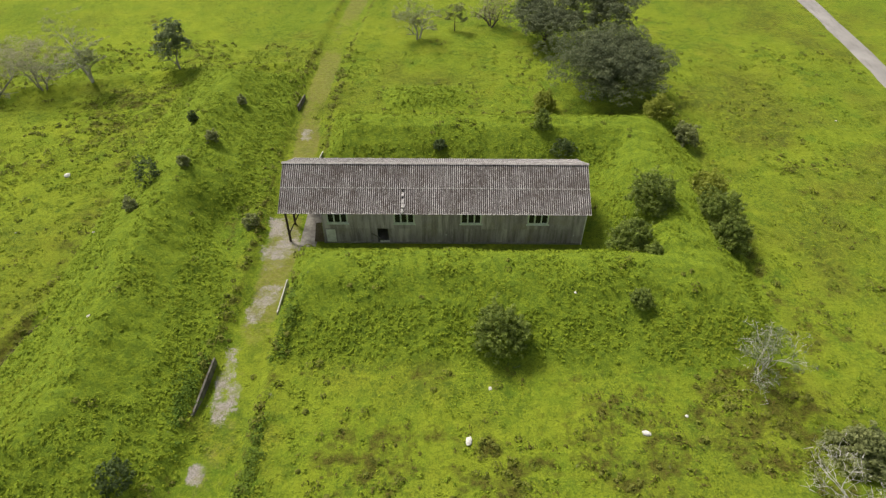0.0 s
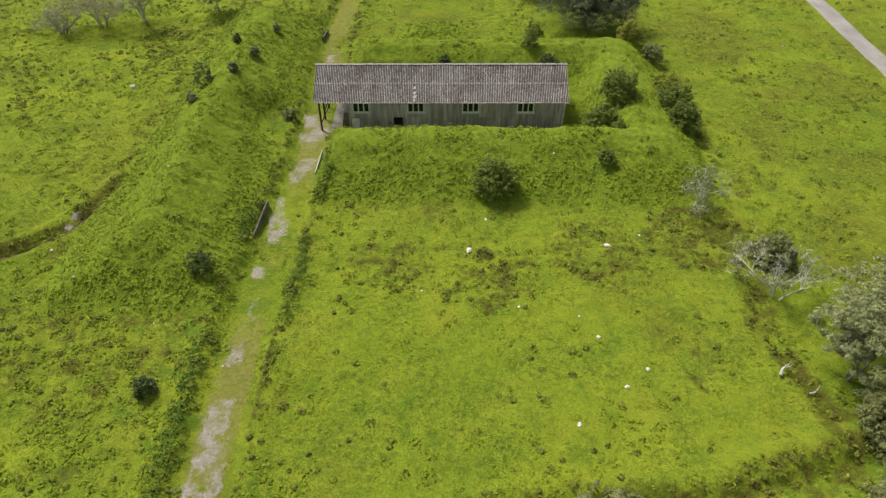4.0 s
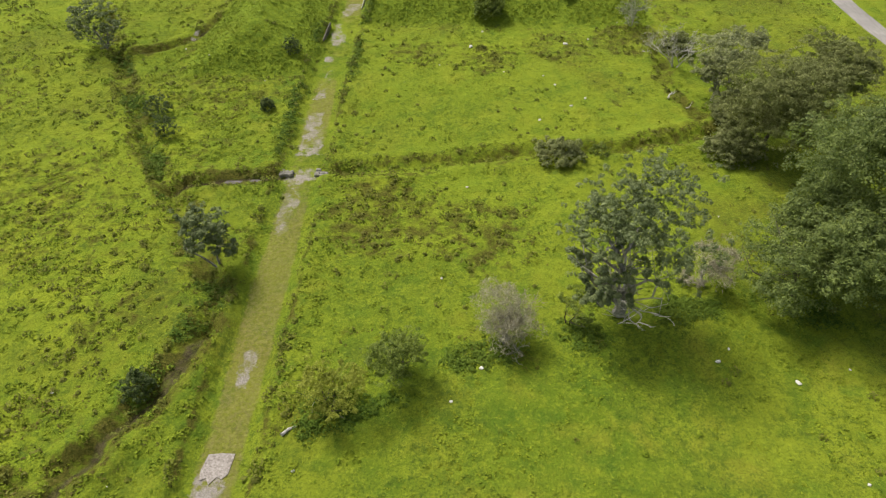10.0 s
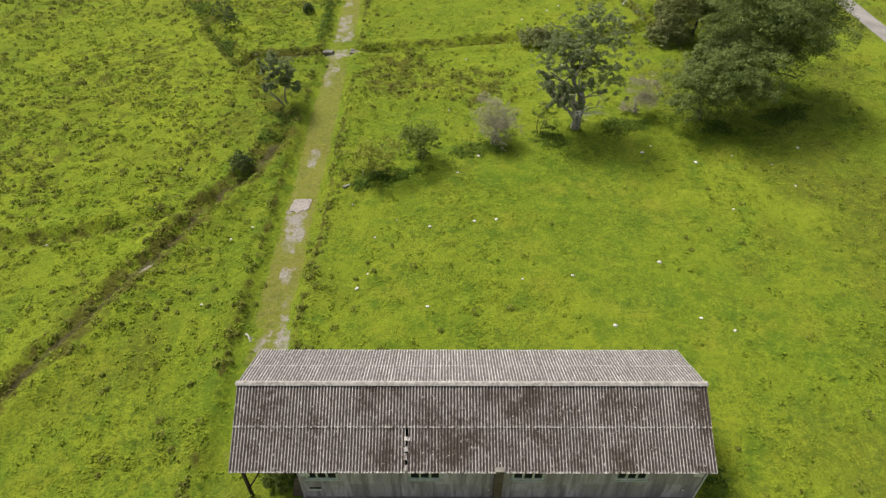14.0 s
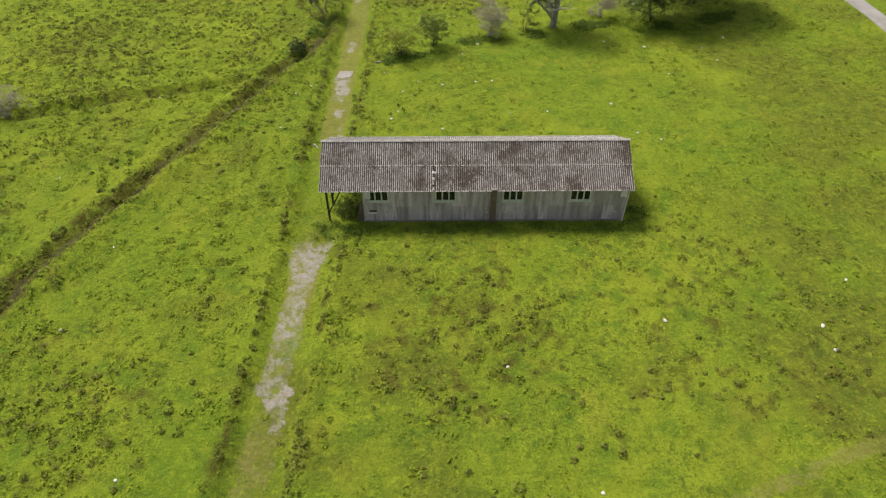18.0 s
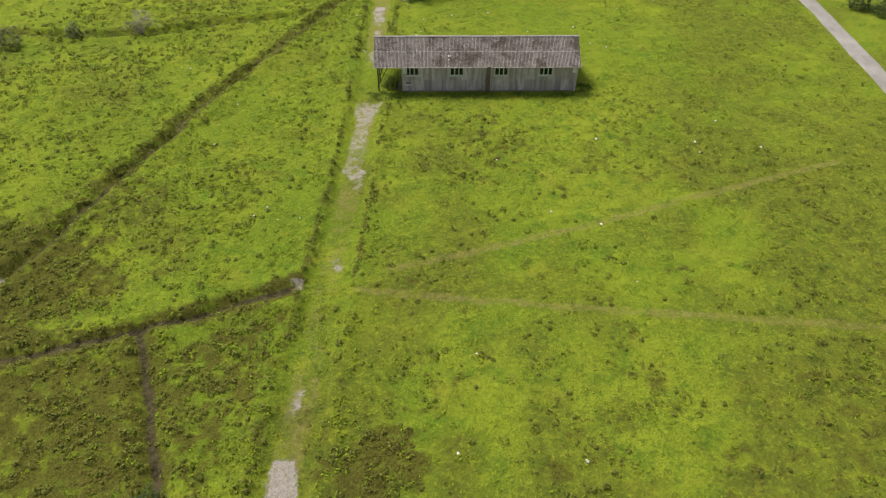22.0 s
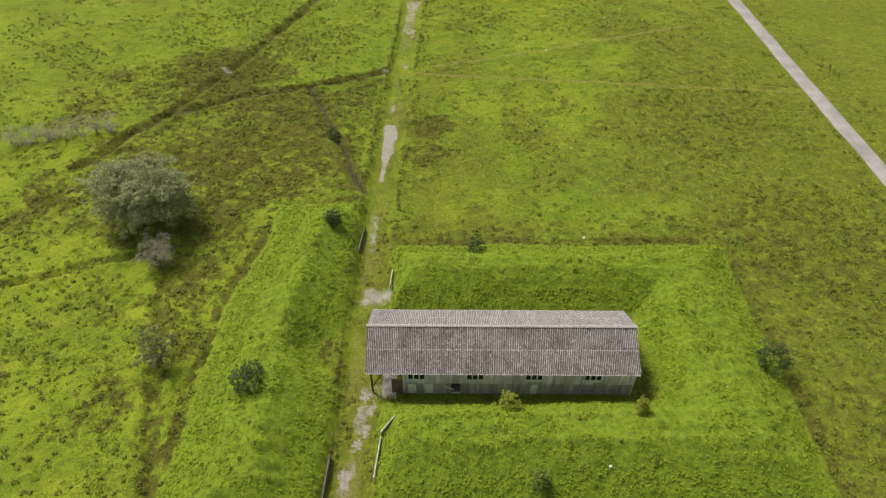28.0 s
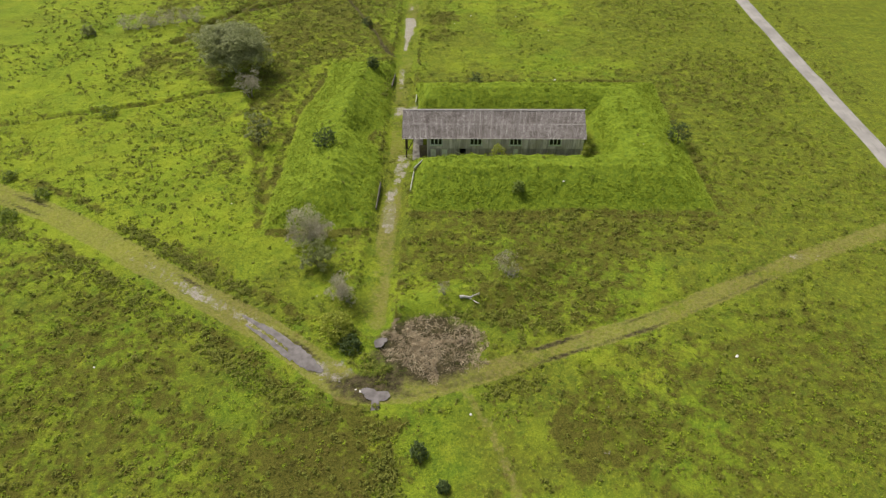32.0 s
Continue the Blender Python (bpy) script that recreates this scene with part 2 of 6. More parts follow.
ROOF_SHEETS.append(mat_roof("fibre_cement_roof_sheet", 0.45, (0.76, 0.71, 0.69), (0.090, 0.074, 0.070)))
# Paler, less mossy copy for the back slope: glancing sky light put into colour.
ROOF_SUNLIT = mat_roof("sunlit_roof_sheet", 0.05, (0.70, 0.67, 0.68), (0.13, 0.118, 0.118))
PALE_KERB = mat_plain("pale_kerb_concrete", (0.36, 0.35, 0.31), (0.56, 0.55, 0.50), 2.0)
RIDGE_CAP = mat_plain("pale_ridge_capping", (0.24, 0.22, 0.21), (0.50, 0.47, 0.45), 4.0)
STAINED_WALL = mat_plain("stained_dark_concrete", (0.065, 0.060, 0.050), (0.165, 0.155, 0.130), 1.5)
CONCRETE = mat_plain("weathered_concrete", (0.16, 0.15, 0.13), (0.30, 0.285, 0.255), 1.5)
PAD = mat_plain("pale_gritty_concrete", (0.190, 0.165, 0.148), (0.450, 0.410, 0.388), 7.0)
DARK_STEEL = mat_plain("rusted_dark_steel", (0.030, 0.026, 0.022), (0.085, 0.062, 0.045), 4)
FRAME_PAINT = mat_plain("faded_green_paint", (0.440, 0.490, 0.430), (0.640, 0.680, 0.610), 3)
WHITE_BOARD = mat_plain("white_painted_board", (0.58, 0.58, 0.56), (0.78, 0.78, 0.76), 2.5)
BROWN_BOARD = mat_plain("weathered_brown_board", (0.115, 0.085, 0.062), (0.19, 0.15, 0.115), 2.5)
DARK_INSIDE = mat_plain("dark_interior_lining", (0.035, 0.033, 0.030), (0.07, 0.066, 0.06), 1.0)
TIMBER = mat_plain("grey_roof_timber", (0.11, 0.10, 0.085), (0.20, 0.185, 0.16), 3)
WHITE_STONE = mat_plain("pale_limestone", (0.52, 0.50, 0.45), (0.80, 0.78, 0.73), 5)
BARK_GREY = mat_bark("grey_lichen_bark", (0.16, 0.15, 0.13), (0.42, 0.40, 0.37))
BARK_BROWN = mat_bark("brown_bark", (0.055, 0.045, 0.035), (0.16, 0.14, 0.115))
DEADWOOD = mat_bark("bleached_dead_wood", (0.30, 0.28, 0.25), (0.62, 0.60, 0.56))
LEAF_ASH = mat_leaf("grey_green_ash_leaves", (0.225, 0.250, 0.115), (0.470, 0.500, 0.245))
LEAF_ALDER = mat_leaf("olive_alder_leaves", (0.150, 0.178, 0.054), (0.345, 0.370, 0.130))
LEAF_OAK = mat_leaf("oak_leaves", (0.125, 0.170, 0.070), (0.320, 0.370, 0.160))
LEAF_SYC = mat_leaf("broad_green_leaves", (0.104, 0.152, 0.044), (0.310, 0.380, 0.100))
LEAF_WILLOW = mat_leaf("grey_willow_leaves", (0.160, 0.188, 0.066), (0.360, 0.385, 0.150))
LEAF_HAW = mat_leaf("hawthorn_leaves", (0.108, 0.160, 0.027), (0.305, 0.370, 0.064))
LEAF_THICKET = mat_leaf("blue_green_willow_leaves", (0.105, 0.130, 0.064), (0.245, 0.275, 0.140))
LEAF_GOLD = mat_leaf("yellow_green_leaves", (0.205, 0.240, 0.026), (0.430, 0.460, 0.066))
LEAF_GORSE = mat_leaf("dark_gorse_leaves", (0.053, 0.087, 0.024), (0.144, 0.192, 0.053))
TWIG = mat_leaf("bare_grey_brown_twigs", (0.320, 0.292, 0.215), (0.600, 0.560, 0.440), 0.1)
BRASH = mat_leaf("cut_brown_brash", (0.290, 0.225, 0.148), (0.760, 0.660, 0.480), 0.1)
ROAD_MAT = mat_road()
WATER = mat_water()
GLASS = mat_glass()


# ---------------------------------------------------------------- lie of the land
def smooth(v):
    v = np.clip(v, 0, 1)
    return v * v * (3 - 2 * v)


def lattice(x, y, scale, seed):
    """Smooth value noise, about -1 to 1."""
    x, y = x / scale + 1000.0, y / scale + 1000.0
    xi, yi = np.floor(x).astype(np.int64), np.floor(y).astype(np.int64)
    fx, fy = smooth(x - xi), smooth(y - yi)

    def h(a, b):
        k = (a * 374761393 + b * 668265263 + seed * 1274126177) & 0x7fffffff
        k = ((k ^ (k >> 13)) * 1103515245) & 0x7fffffff
        return ((k ^ (k >> 16)) & 0xffff) / 32767.5 - 1.0

    return (h(xi, yi) * (1 - fx) + h(xi + 1, yi) * fx) * (1 - fy) + (h(xi, yi + 1) * (1 - fx) + h(xi + 1, yi + 1) * fx) * fy


def off_line(x, y, pts):
    """Distance from a polyline."""
    best = np.full(np.shape(x), 1e9)
    for (ax, ay), (bx, by) in zip(pts[:-1], pts[1:]):
        dx, dy = bx - ax, by - ay
        s = np.clip(((x - ax) * dx + (y - ay) * dy) / (dx * dx + dy * dy), 0, 1)
        best = np.minimum(best, np.hypot(x - ax - s * dx, y - ay - s * dy))
    return best


# watercourses: points, half width, depth, how bare and muddy
DITCHES = [
    ([(0.8, 67.5), (12.6, 68.6), (24.7, 71.0), (34.4, 71.7), (46, 75), (60, 79), (76, 82)], 1.0, 0.75, 0.15),
    ([(-2.8, 66.3), (-8, 65.6), (-15.5, 64.4)], 0.9, 0.8, 0.9),
    ([(-40, 110), (-31.6, 94.1), (-25.7, 82.3), (-20.5, 73.2), (-15.6, 64.4), (-11.6, 58.7), (-5.8, 48.5), (-5.0, 44.5)], 1.2, 0.9, 0.25),
    ([(-5.0, 44.5), (-10.3, 32.6), (-16.1, 19.2), (-23, 2.7), (-27, -8.2), (-34.1, -32.2), (-41.2, -48.6), (-45, -58), (-55, -76)], 1.0, 0.8, 0.75),
    ([(-5.1, -41.3), (-16, -45.5), (-33, -51.5), (-45, -58.5)], 0.9, 0.7, 0.95),
    ([(-20, -48), (-12.5, -65.2), (-6.7, -81.5)], 1.0, 0.8, 1.0),
    ([(-70, 22), (-50, 20.4), (-40.8, 21.1), (-30.6, 25), (-21.3, 27.7), (-10, 32.5)], 0.8, 0.5, 0.15),
    ([(-95, -116), (-70, -108), (-56.6, -104.3), (-45.9, -100.3), (-36, -96.7)], 0.7, 0.5, 0.1),
    ([(-33, -98), (-28.3, -116.7), (-25.4, -126.5), (-23.6, -136)], 0.8, 0.6, 0.5),
    ([(46, 126), (44, 105), (43.4, 88), (46, 74)], 0.9, 0.5, 0.35),
    ([(21.5, -165), (24.5, -176), (29.5, -190)], 0.7, 0.45, 0.2),
    ([(-20, 110), (-23.5, 102), (-27, 97), (-32, 94)], 0.8, 0.7, 0.9),
]
RIDGES = [([(-75, 149), (-40, 151.5), (-24, 157), (-8, 159.5)], 1.2, 0.7), ([(-2, -156.5), (6, -154.5), (14, -152), (20, -147)], 1.6, 0.8), ([(24, -166), (27, -177), (32, -190)], 1.0, 0.4),
          ([(-60, 22.8), (-41, 23.2), (-31, 27), (-21, 30)], 1.0, 0.4), ([(-6, 40), (-12, 25), (-18.5, 11), (-25, -8)], 2.2, 0.35)]
TRAM = [(0.5, 195), (-1.8, 170), (-2.4, 150), (-1.6, 134), (-0.9, 118), (-1.3, 105), (-1.8, 92), (-1.4, 72), (-1.4, 52), (-1.2, 33), (-1.4, 14),
        (-1.0, -4), (-1.3, -22), (-2.2, -42), (-3.0, -62), (-3.4, -86), (-3.5, -105), (-3.2, -122), (-3.8, -140), (-4.3, -158)]
MUD_ROAD = [(-95, -118), (-68, -130), (-55.5, -136), (-41.5, -144.5), (-30, -152), (-18, -159.5), (-11.5, -164.5), (-6, -168.7),
            (0, -168.7), (9, -166.4), (19.6, -162.4), (31, -158.3), (44, -152), (58.5, -145), (71, -140), (79, -137)]
PATHS = [[(1, -42), (18.5, -44), (31, -45.3), (47, -46.8), (59, -47.9), (77, -50)], [(4, -39), (12, -36.6), (28.7, -31.2), (49.3, -23.4), (62, -19)],
         [(6.5, -168), (9.9, -174), (12, -181), (15, -195)]]
SHEDS = [(-0.9, 120.4, -0.42), (0.0, 0.0, 0.0), (-2.3, -120.4, -0.55)]


def road_x(y):
    """The middle of the tarmac road."""
    return np.interp(y, [-420, -118, -80, -40, -3, 11, 31, 50, 70, 110, 165, 420], [80.6, 80.1, 79.5, 79.2, 79.3, 80.2, 81.1, 81.2, 79.6, 77.6, 79.0, 79.5])


def ramp_up(v):
    """A straight slope with a short rounding at foot and crest."""
    return 0.88 * np.clip(v, 0, 1) + 0.12 * smooth(v)


def bank_u(x, y, inner, outer, left, widths, h):
    """A horseshoe bank open to the track: inner and outer feet (front, right, back) and the run of each slope."""
    (in_f, in_r, in_b), (out_f, out_r, out_b) = inner, outer
    wf, wr, wb, of, orr, ob = widths
    rise = np.maximum(np.maximum((in_f - y) / wf, (x - in_r) / wr), (y - in_b) / wb)
    fall = np.minimum(np.minimum((y - out_f) / of, (out_r - x) / orr), np.minimum((out_b - y) / ob, (x - left) / 3.0))
    return h * ramp_up(np.minimum(rise, fall))


def bank_left(x, y, x0, x1, y0, y1, west, east, h, dip, taper=0.0):
    """A long bank beside the track, gentle to the west and steep above the rails, with a hollow trodden into it."""
    side = np.minimum((x - x0 - taper * smooth((y - y1 + 24) / 20)) / west, (x1 - x) / east)
    ends = np.minimum((y - y0) / 8.2, (y1 - y) / 9.0)
    z = h * ramp_up(np.minimum(side, ends))
    return z - np.minimum(z, dip[2] * np.exp(-((x - dip[0]) / 3.5) ** 2 - ((y - dip[1]) / 4.2) ** 2))


def banks(x, y):
    wob = 0.40 * lattice(x, y, 8.0, 5) + 0.14 * lattice(x, y, 2.2, 6)
    xx, yy = x + wob, y + 0.8 * wob
    z = bank_u(xx, yy, (119.3, 32.0, 131.4), (104.2, 46.0, 145.6), 0.9, (4.8, 5.0, 5.6, 8.2, 6.0, 6.4), 3.6)
    z = np.maximum(z, bank_u(xx, yy, (-121.9, 30.8, -109.0), (-135.8, 46.8, -94.8), -0.7, (3.9, 5.0, 5.6, 6.8, 6.2, 6.6), 3.55))
    z = np.maximum(z, bank_left(xx, yy, -21.8, -4.0, 88.5, 157.5, 8.8, 8.2, 4.45, (-7.4, 122.0, 2.2)))
    z = np.maximum(z, bank_left(xx, yy, -22.6, -5.4, -139.8, -85.4, 10.0, 6.8, 4.2, (-9.2, -114.6, 2.0), 3.4))
    z = np.maximum(z, 0.9 * smooth(1.2 - np.abs(yy - 150) / 4) * smooth((xx - 6) / 4) * smooth((20 - xx) / 5))
    return z


def wander(x, y):
    """Shifts a place a little, so that watercourses keep no ruled line."""
    return x + 0.55 * lattice(x, y, 5.5, 70) + 0.25 * lattice(x, y, 1.9, 72), y + 0.55 * lattice(x, y, 5.5, 71)


def height(x, y):
    x, y = np.asarray(x, float), np.asarray(y, float)
    near = smooth(1.5 - np.hypot(x, y + 10) / 420)
    z = 0.22 * lattice(x, y, 17, 1) * near + 0.09 * lattice(x, y, 4.5, 2)
    b = banks(x, y)
    z = z + b + 0.11 * lattice(x, y, 1.5, 3) * (0.6 + smooth(b / 1.5)) + 0.10 * lattice(x, y, 0.8, 4)
    # cattle steps along the bank crests
    z = z + 0.16 * smooth(b - 1.9) * np.sin(y * 3.4 + 2.4 * lattice(x, y, 3.0, 8)) * smooth(0.5 + lattice(x, y, 2.6, 9))
    ox, oy = wander(x, y)
    for pts, wide, deep, _ in DITCHES:
        d = off_line(ox, oy, pts)
        z = z - deep * smooth(1.2 - d / (0.95 * wide)) * (0.72 + 0.4 * lattice(x, y, 3.5, 12)) + 0.28 * np.exp(-((d - wide * 2.0) / (wide * 0.8)) ** 2) * (1 - np.clip(b, 0, 1))
    for pts, wide, high in RIDGES:
        z = z + high * np.exp(-(off_line(x, y, pts) / wide) ** 2)
    d = off_line(x, y, TRAM) + 0.35 * lattice(x, y, 3.5, 14)
    t = smooth((2.75 - d) / 1.0)
    z = (z + 0.22 * np.exp(-((d - 3.3) / 0.9) ** 2)) * (1 - 0.88 * t) - 0.42 * t
    t = smooth(1.9 - off_line(x, y, MUD_ROAD) / 1.4)
    z = z * (1 - 0.7 * t) - 0.08 * t
    t = smooth(2.5 - np.abs(x - road_x(y)) / 2.4)
    z = z * (1 - t)
    for sx, sy, sz in SHEDS:
        dx, dy = np.maximum(np.abs(x - sx - 15.5) - 15.8, 0), np.maximum(np.abs(y - sy - 4.8) - 5.0, 0)
        t = smooth(1 - np.hypot(dx, dy) / 2.2)
        z = z * (1 - t) + (sz - 0.04) * t
    return z


def ground_z(x, y):
    return float(height(np.array([x]), np.array([y]))[0])


# bare stony patches of the track, each as rows of y, x of its middle, half width; then its strength
PATCHES_NORTH = [
    ([(140, -2.0, 0.7), (142.6, -2.3, 0.6)], 1.0), ([(116.5, -1.6, 0.9), (119.7, -1.2, 1.9), (121.5, -0.9, 1.9), (124.5, -2.5, 0.8)], 0.98),
    ([(109.3, -1.6, 0.6), (110.7, -1.9, 1.06), (112.1, -1.05, 1.05), (114.3, -0.8, 0.9)], 1.0),
    ([(98.9, -2.1, 0.5), (100.6, -2.0, 0.95), (101.7, -1.95, 1.1), (104, -2.4, 0.75), (106.6, -2.5, 0.45)], 1.04), ([(93.8, -2.3, 0.55), (95.8, -2.4, 0.55)], 1.0),
    ([(83, -2.0, 0.9), (86, -2.0, 0.85), (91, -2.0, 0.4)], 0.75)]
PATCHES_MIDDLE = [
    ([(70.8, -1.35, 1.3), (74, -1.4, 1.3), (80.2, -1.85, 0.98)], 0.95), ([(57, -1.75, 0.5), (60.2, -1.85, 0.8), (63.3, -1.6, 0.85), (65, -2.1, 0.45)], 0.96),
    ([(39, -1.5, 0.5), (41, -1.3, 0.8), (43, -1.2, 0.6)], 1.0), ([(25, -1.3, 0.45), (27.1, -1.1, 1.0), (28.5, -1.45, 0.8), (30.7, -1.5, 1.2), (32, -1.4, 1.2)], 1.1),
    ([(20.6, -0.95, 0.35), (21.6, -1.0, 0.7), (23, -1.1, 0.75)], 1.0), ([(10, -0.6, 1.2), (14, -0.55, 1.5), (15.3, -0.3, 1.04), (16.6, -0.1, 0.5), (19.5, -0.6, 0.3)], 0.95)]
PATCHES_SOUTH = [
    ([(-24, -0.5, 0.3), (-22.6, -0.65, 0.6), (-20.2, -1.4, 1.5), (-16.8, -1.45, 1.04), (-14, -1.3, 1.2), (-10, -1.3, 0.85), (-6.4, -1.1, 1.3), (-4.7, -0.9, 2.0), (-2.5, -0.8, 2.2)], 0.96),
    ([(-39.8, -1.25, 0.25), (-38, -1.3, 0.35), (-36.5, -2.2, 0.7)], 1.0), ([(-57, -3.1, 0.55), (-54.2, -3.2, 0.4)], 0.96),
    ([(-79, -3.7, 0.3), (-74.4, -3.5, 0.42), (-73, -3.45, 0.55), (-70, -3.25, 0.92), (-66.8, -3.1, 1.0), (-63.4, -3.1, 1.2), (-61.2, -3.2, 1.0)], 1.5)]
PATCHES_FAR = [
    ([(-96, -3.7, 0.4), (-91, -3.9, 0.55), (-87.5, -4.1, 0.65)], 0.95), ([(-106.5, -2.5, 1.9), (-103.2, -2.1, 2.4)], 0.98), ([(-128, -2.9, 0.7), (-119, -1.9, 1.3)], 0.9),
    ([(-140.2, -3.8, 0.5), (-138.2, -3.8, 1.1), (-135.9, -3.7, 1.2), (-132.5, -3.8, 0.7), (-129, -3.6, 0.5)], 1.06)]
STONY = [(-9, -166, 2.6, 1.3, 0.8), (56, -145.8, 3.0, 0.9, 0.6), (-14, 22.5, 0.8, 0.7, 0.95), (-38.5, -39.5, 1.5, 1.0, 0.9), (-5.5, -41.0, 0.8, 0.7, 1.0), (-23.5, 102, 0.5, 1.3, 0.8), (-1, 66.5, 2.5, 1.1, 0.9)]
# rush beds: x, y, radius, strength
RUSH_BEDS = [(10, 96, 5, 0.56), (20, 94, 5, 0.6), (30, 97, 6, 0.54), (41, 100, 6, 0.66), (-32, -122, 5, 0.6), (-37, -108, 5, 0.55), (8, 60, 7, 0.7), (18, 57, 6, 0.62), (-14, 85, 8, 0.5), (-30, 60, 14, 0.5), (-38, 40, 14, 0.5),
             (-25, -25, 16, 0.35), (-22, -62, 13, 0.9), (-32, -72, 12, 0.9), (-14, -74, 8, 0.8)]
RUSH_BEDS_B = [(4, -63, 4, 0.9), (4, -72, 4, 0.8), (-38, -42, 13, 1.0), (-30, -27, 8, 0.6), (-30, -88, 9, 0.8), (14, -138, 7, 0.8), (28, -139, 8, 0.8), (20, -150, 12, 0.75), (5, -146, 7, 0.8),
               (-45, -175, 24, 0.62), (35, -172, 14, 0.62), (50, -165, 12, 0.6), (55, -60, 16, 0.5), (15, -14, 10, 0.5), (35, -10, 10, 0.35), (60, -95, 16, 0.6), (-8, -178, 9, 1.0), (-26, 146, 8, 0.6)]


# sedge and rush fields with their own bounds: corners, strength
SEDGE_FIELDS = [
    ([(-21, -48), (-46, -58.5), (-62, -78), (-60, -92), (-36, -96), (-27, -90), (-22, -85), (-8, -82), (-13.5, -64)], 0.80), ([(-18.5, -50), (-6, -44.5), (-6, -60), (-8.5, -76), (-13, -63)], 0.72),
    ([(-31, -27), (-34.5, -33), (-46, -57), (-66, -66), (-66, -44), (-44, -30)], 0.80), ([(-23.5, -86), (-34, -95), (-29, -118), (-24, -116), (-23.8, -100)], 0.85),
    ([(1, -137), (46, -136.5), (48, -143), (30, -147), (2, -147.5)], 0.68), ([(8, -151), (26, -146), (28, -153), (14, -160), (8, -157)], 0.70)]
SEDGE_FIELDS_B = [
    ([(-22, -173), (-3.5, -171.5), (-1, -190), (-16, -190)], 0.85), ([(14, -167), (27, -166), (30, -178), (18, -181)], 0.80), ([(-80, -138), (-52, -146), (-32, -158), (-19, -168), (-22, -195), (-80, -195)], 0.66), ([(-1, -94), (46, -94), (48, -88), (24, -88.5), (0, -90)], 0.45),
    ([(46.8, -97), (50, -90), (60, -88), (70, -116), (64, -141), (46, -138.5)], 0.50), ([(46, -60), (60, -40), (76, -60), (74, -90), (56, -84)], 0.48), ([(40, -164), (58, -160), (58, -178), (44, -182)], 0.62)]


def zone(x, y, corners):
    """How far inside a field a place lies: 0 outside, 1 inside, with a ragged edge."""
    ring = corners + corners[:1]
    inside = np.zeros(np.shape(x), bool)
    for (ax, ay), (bx, by) in zip(ring[:-1], ring[1:]):
        if ay != by:
            inside ^= ((ay > y) != (by > y)) & (x < (bx - ax) * (y - ay) / (by - ay) + ax)
    d = off_line(x, y, ring)
    return smooth(0.5 + (np.where(inside, d, -d) + 1.6 * lattice(x, y, 4.5, 81) + 0.9 * lattice(x, y, 1.7, 82)) / 2.6)


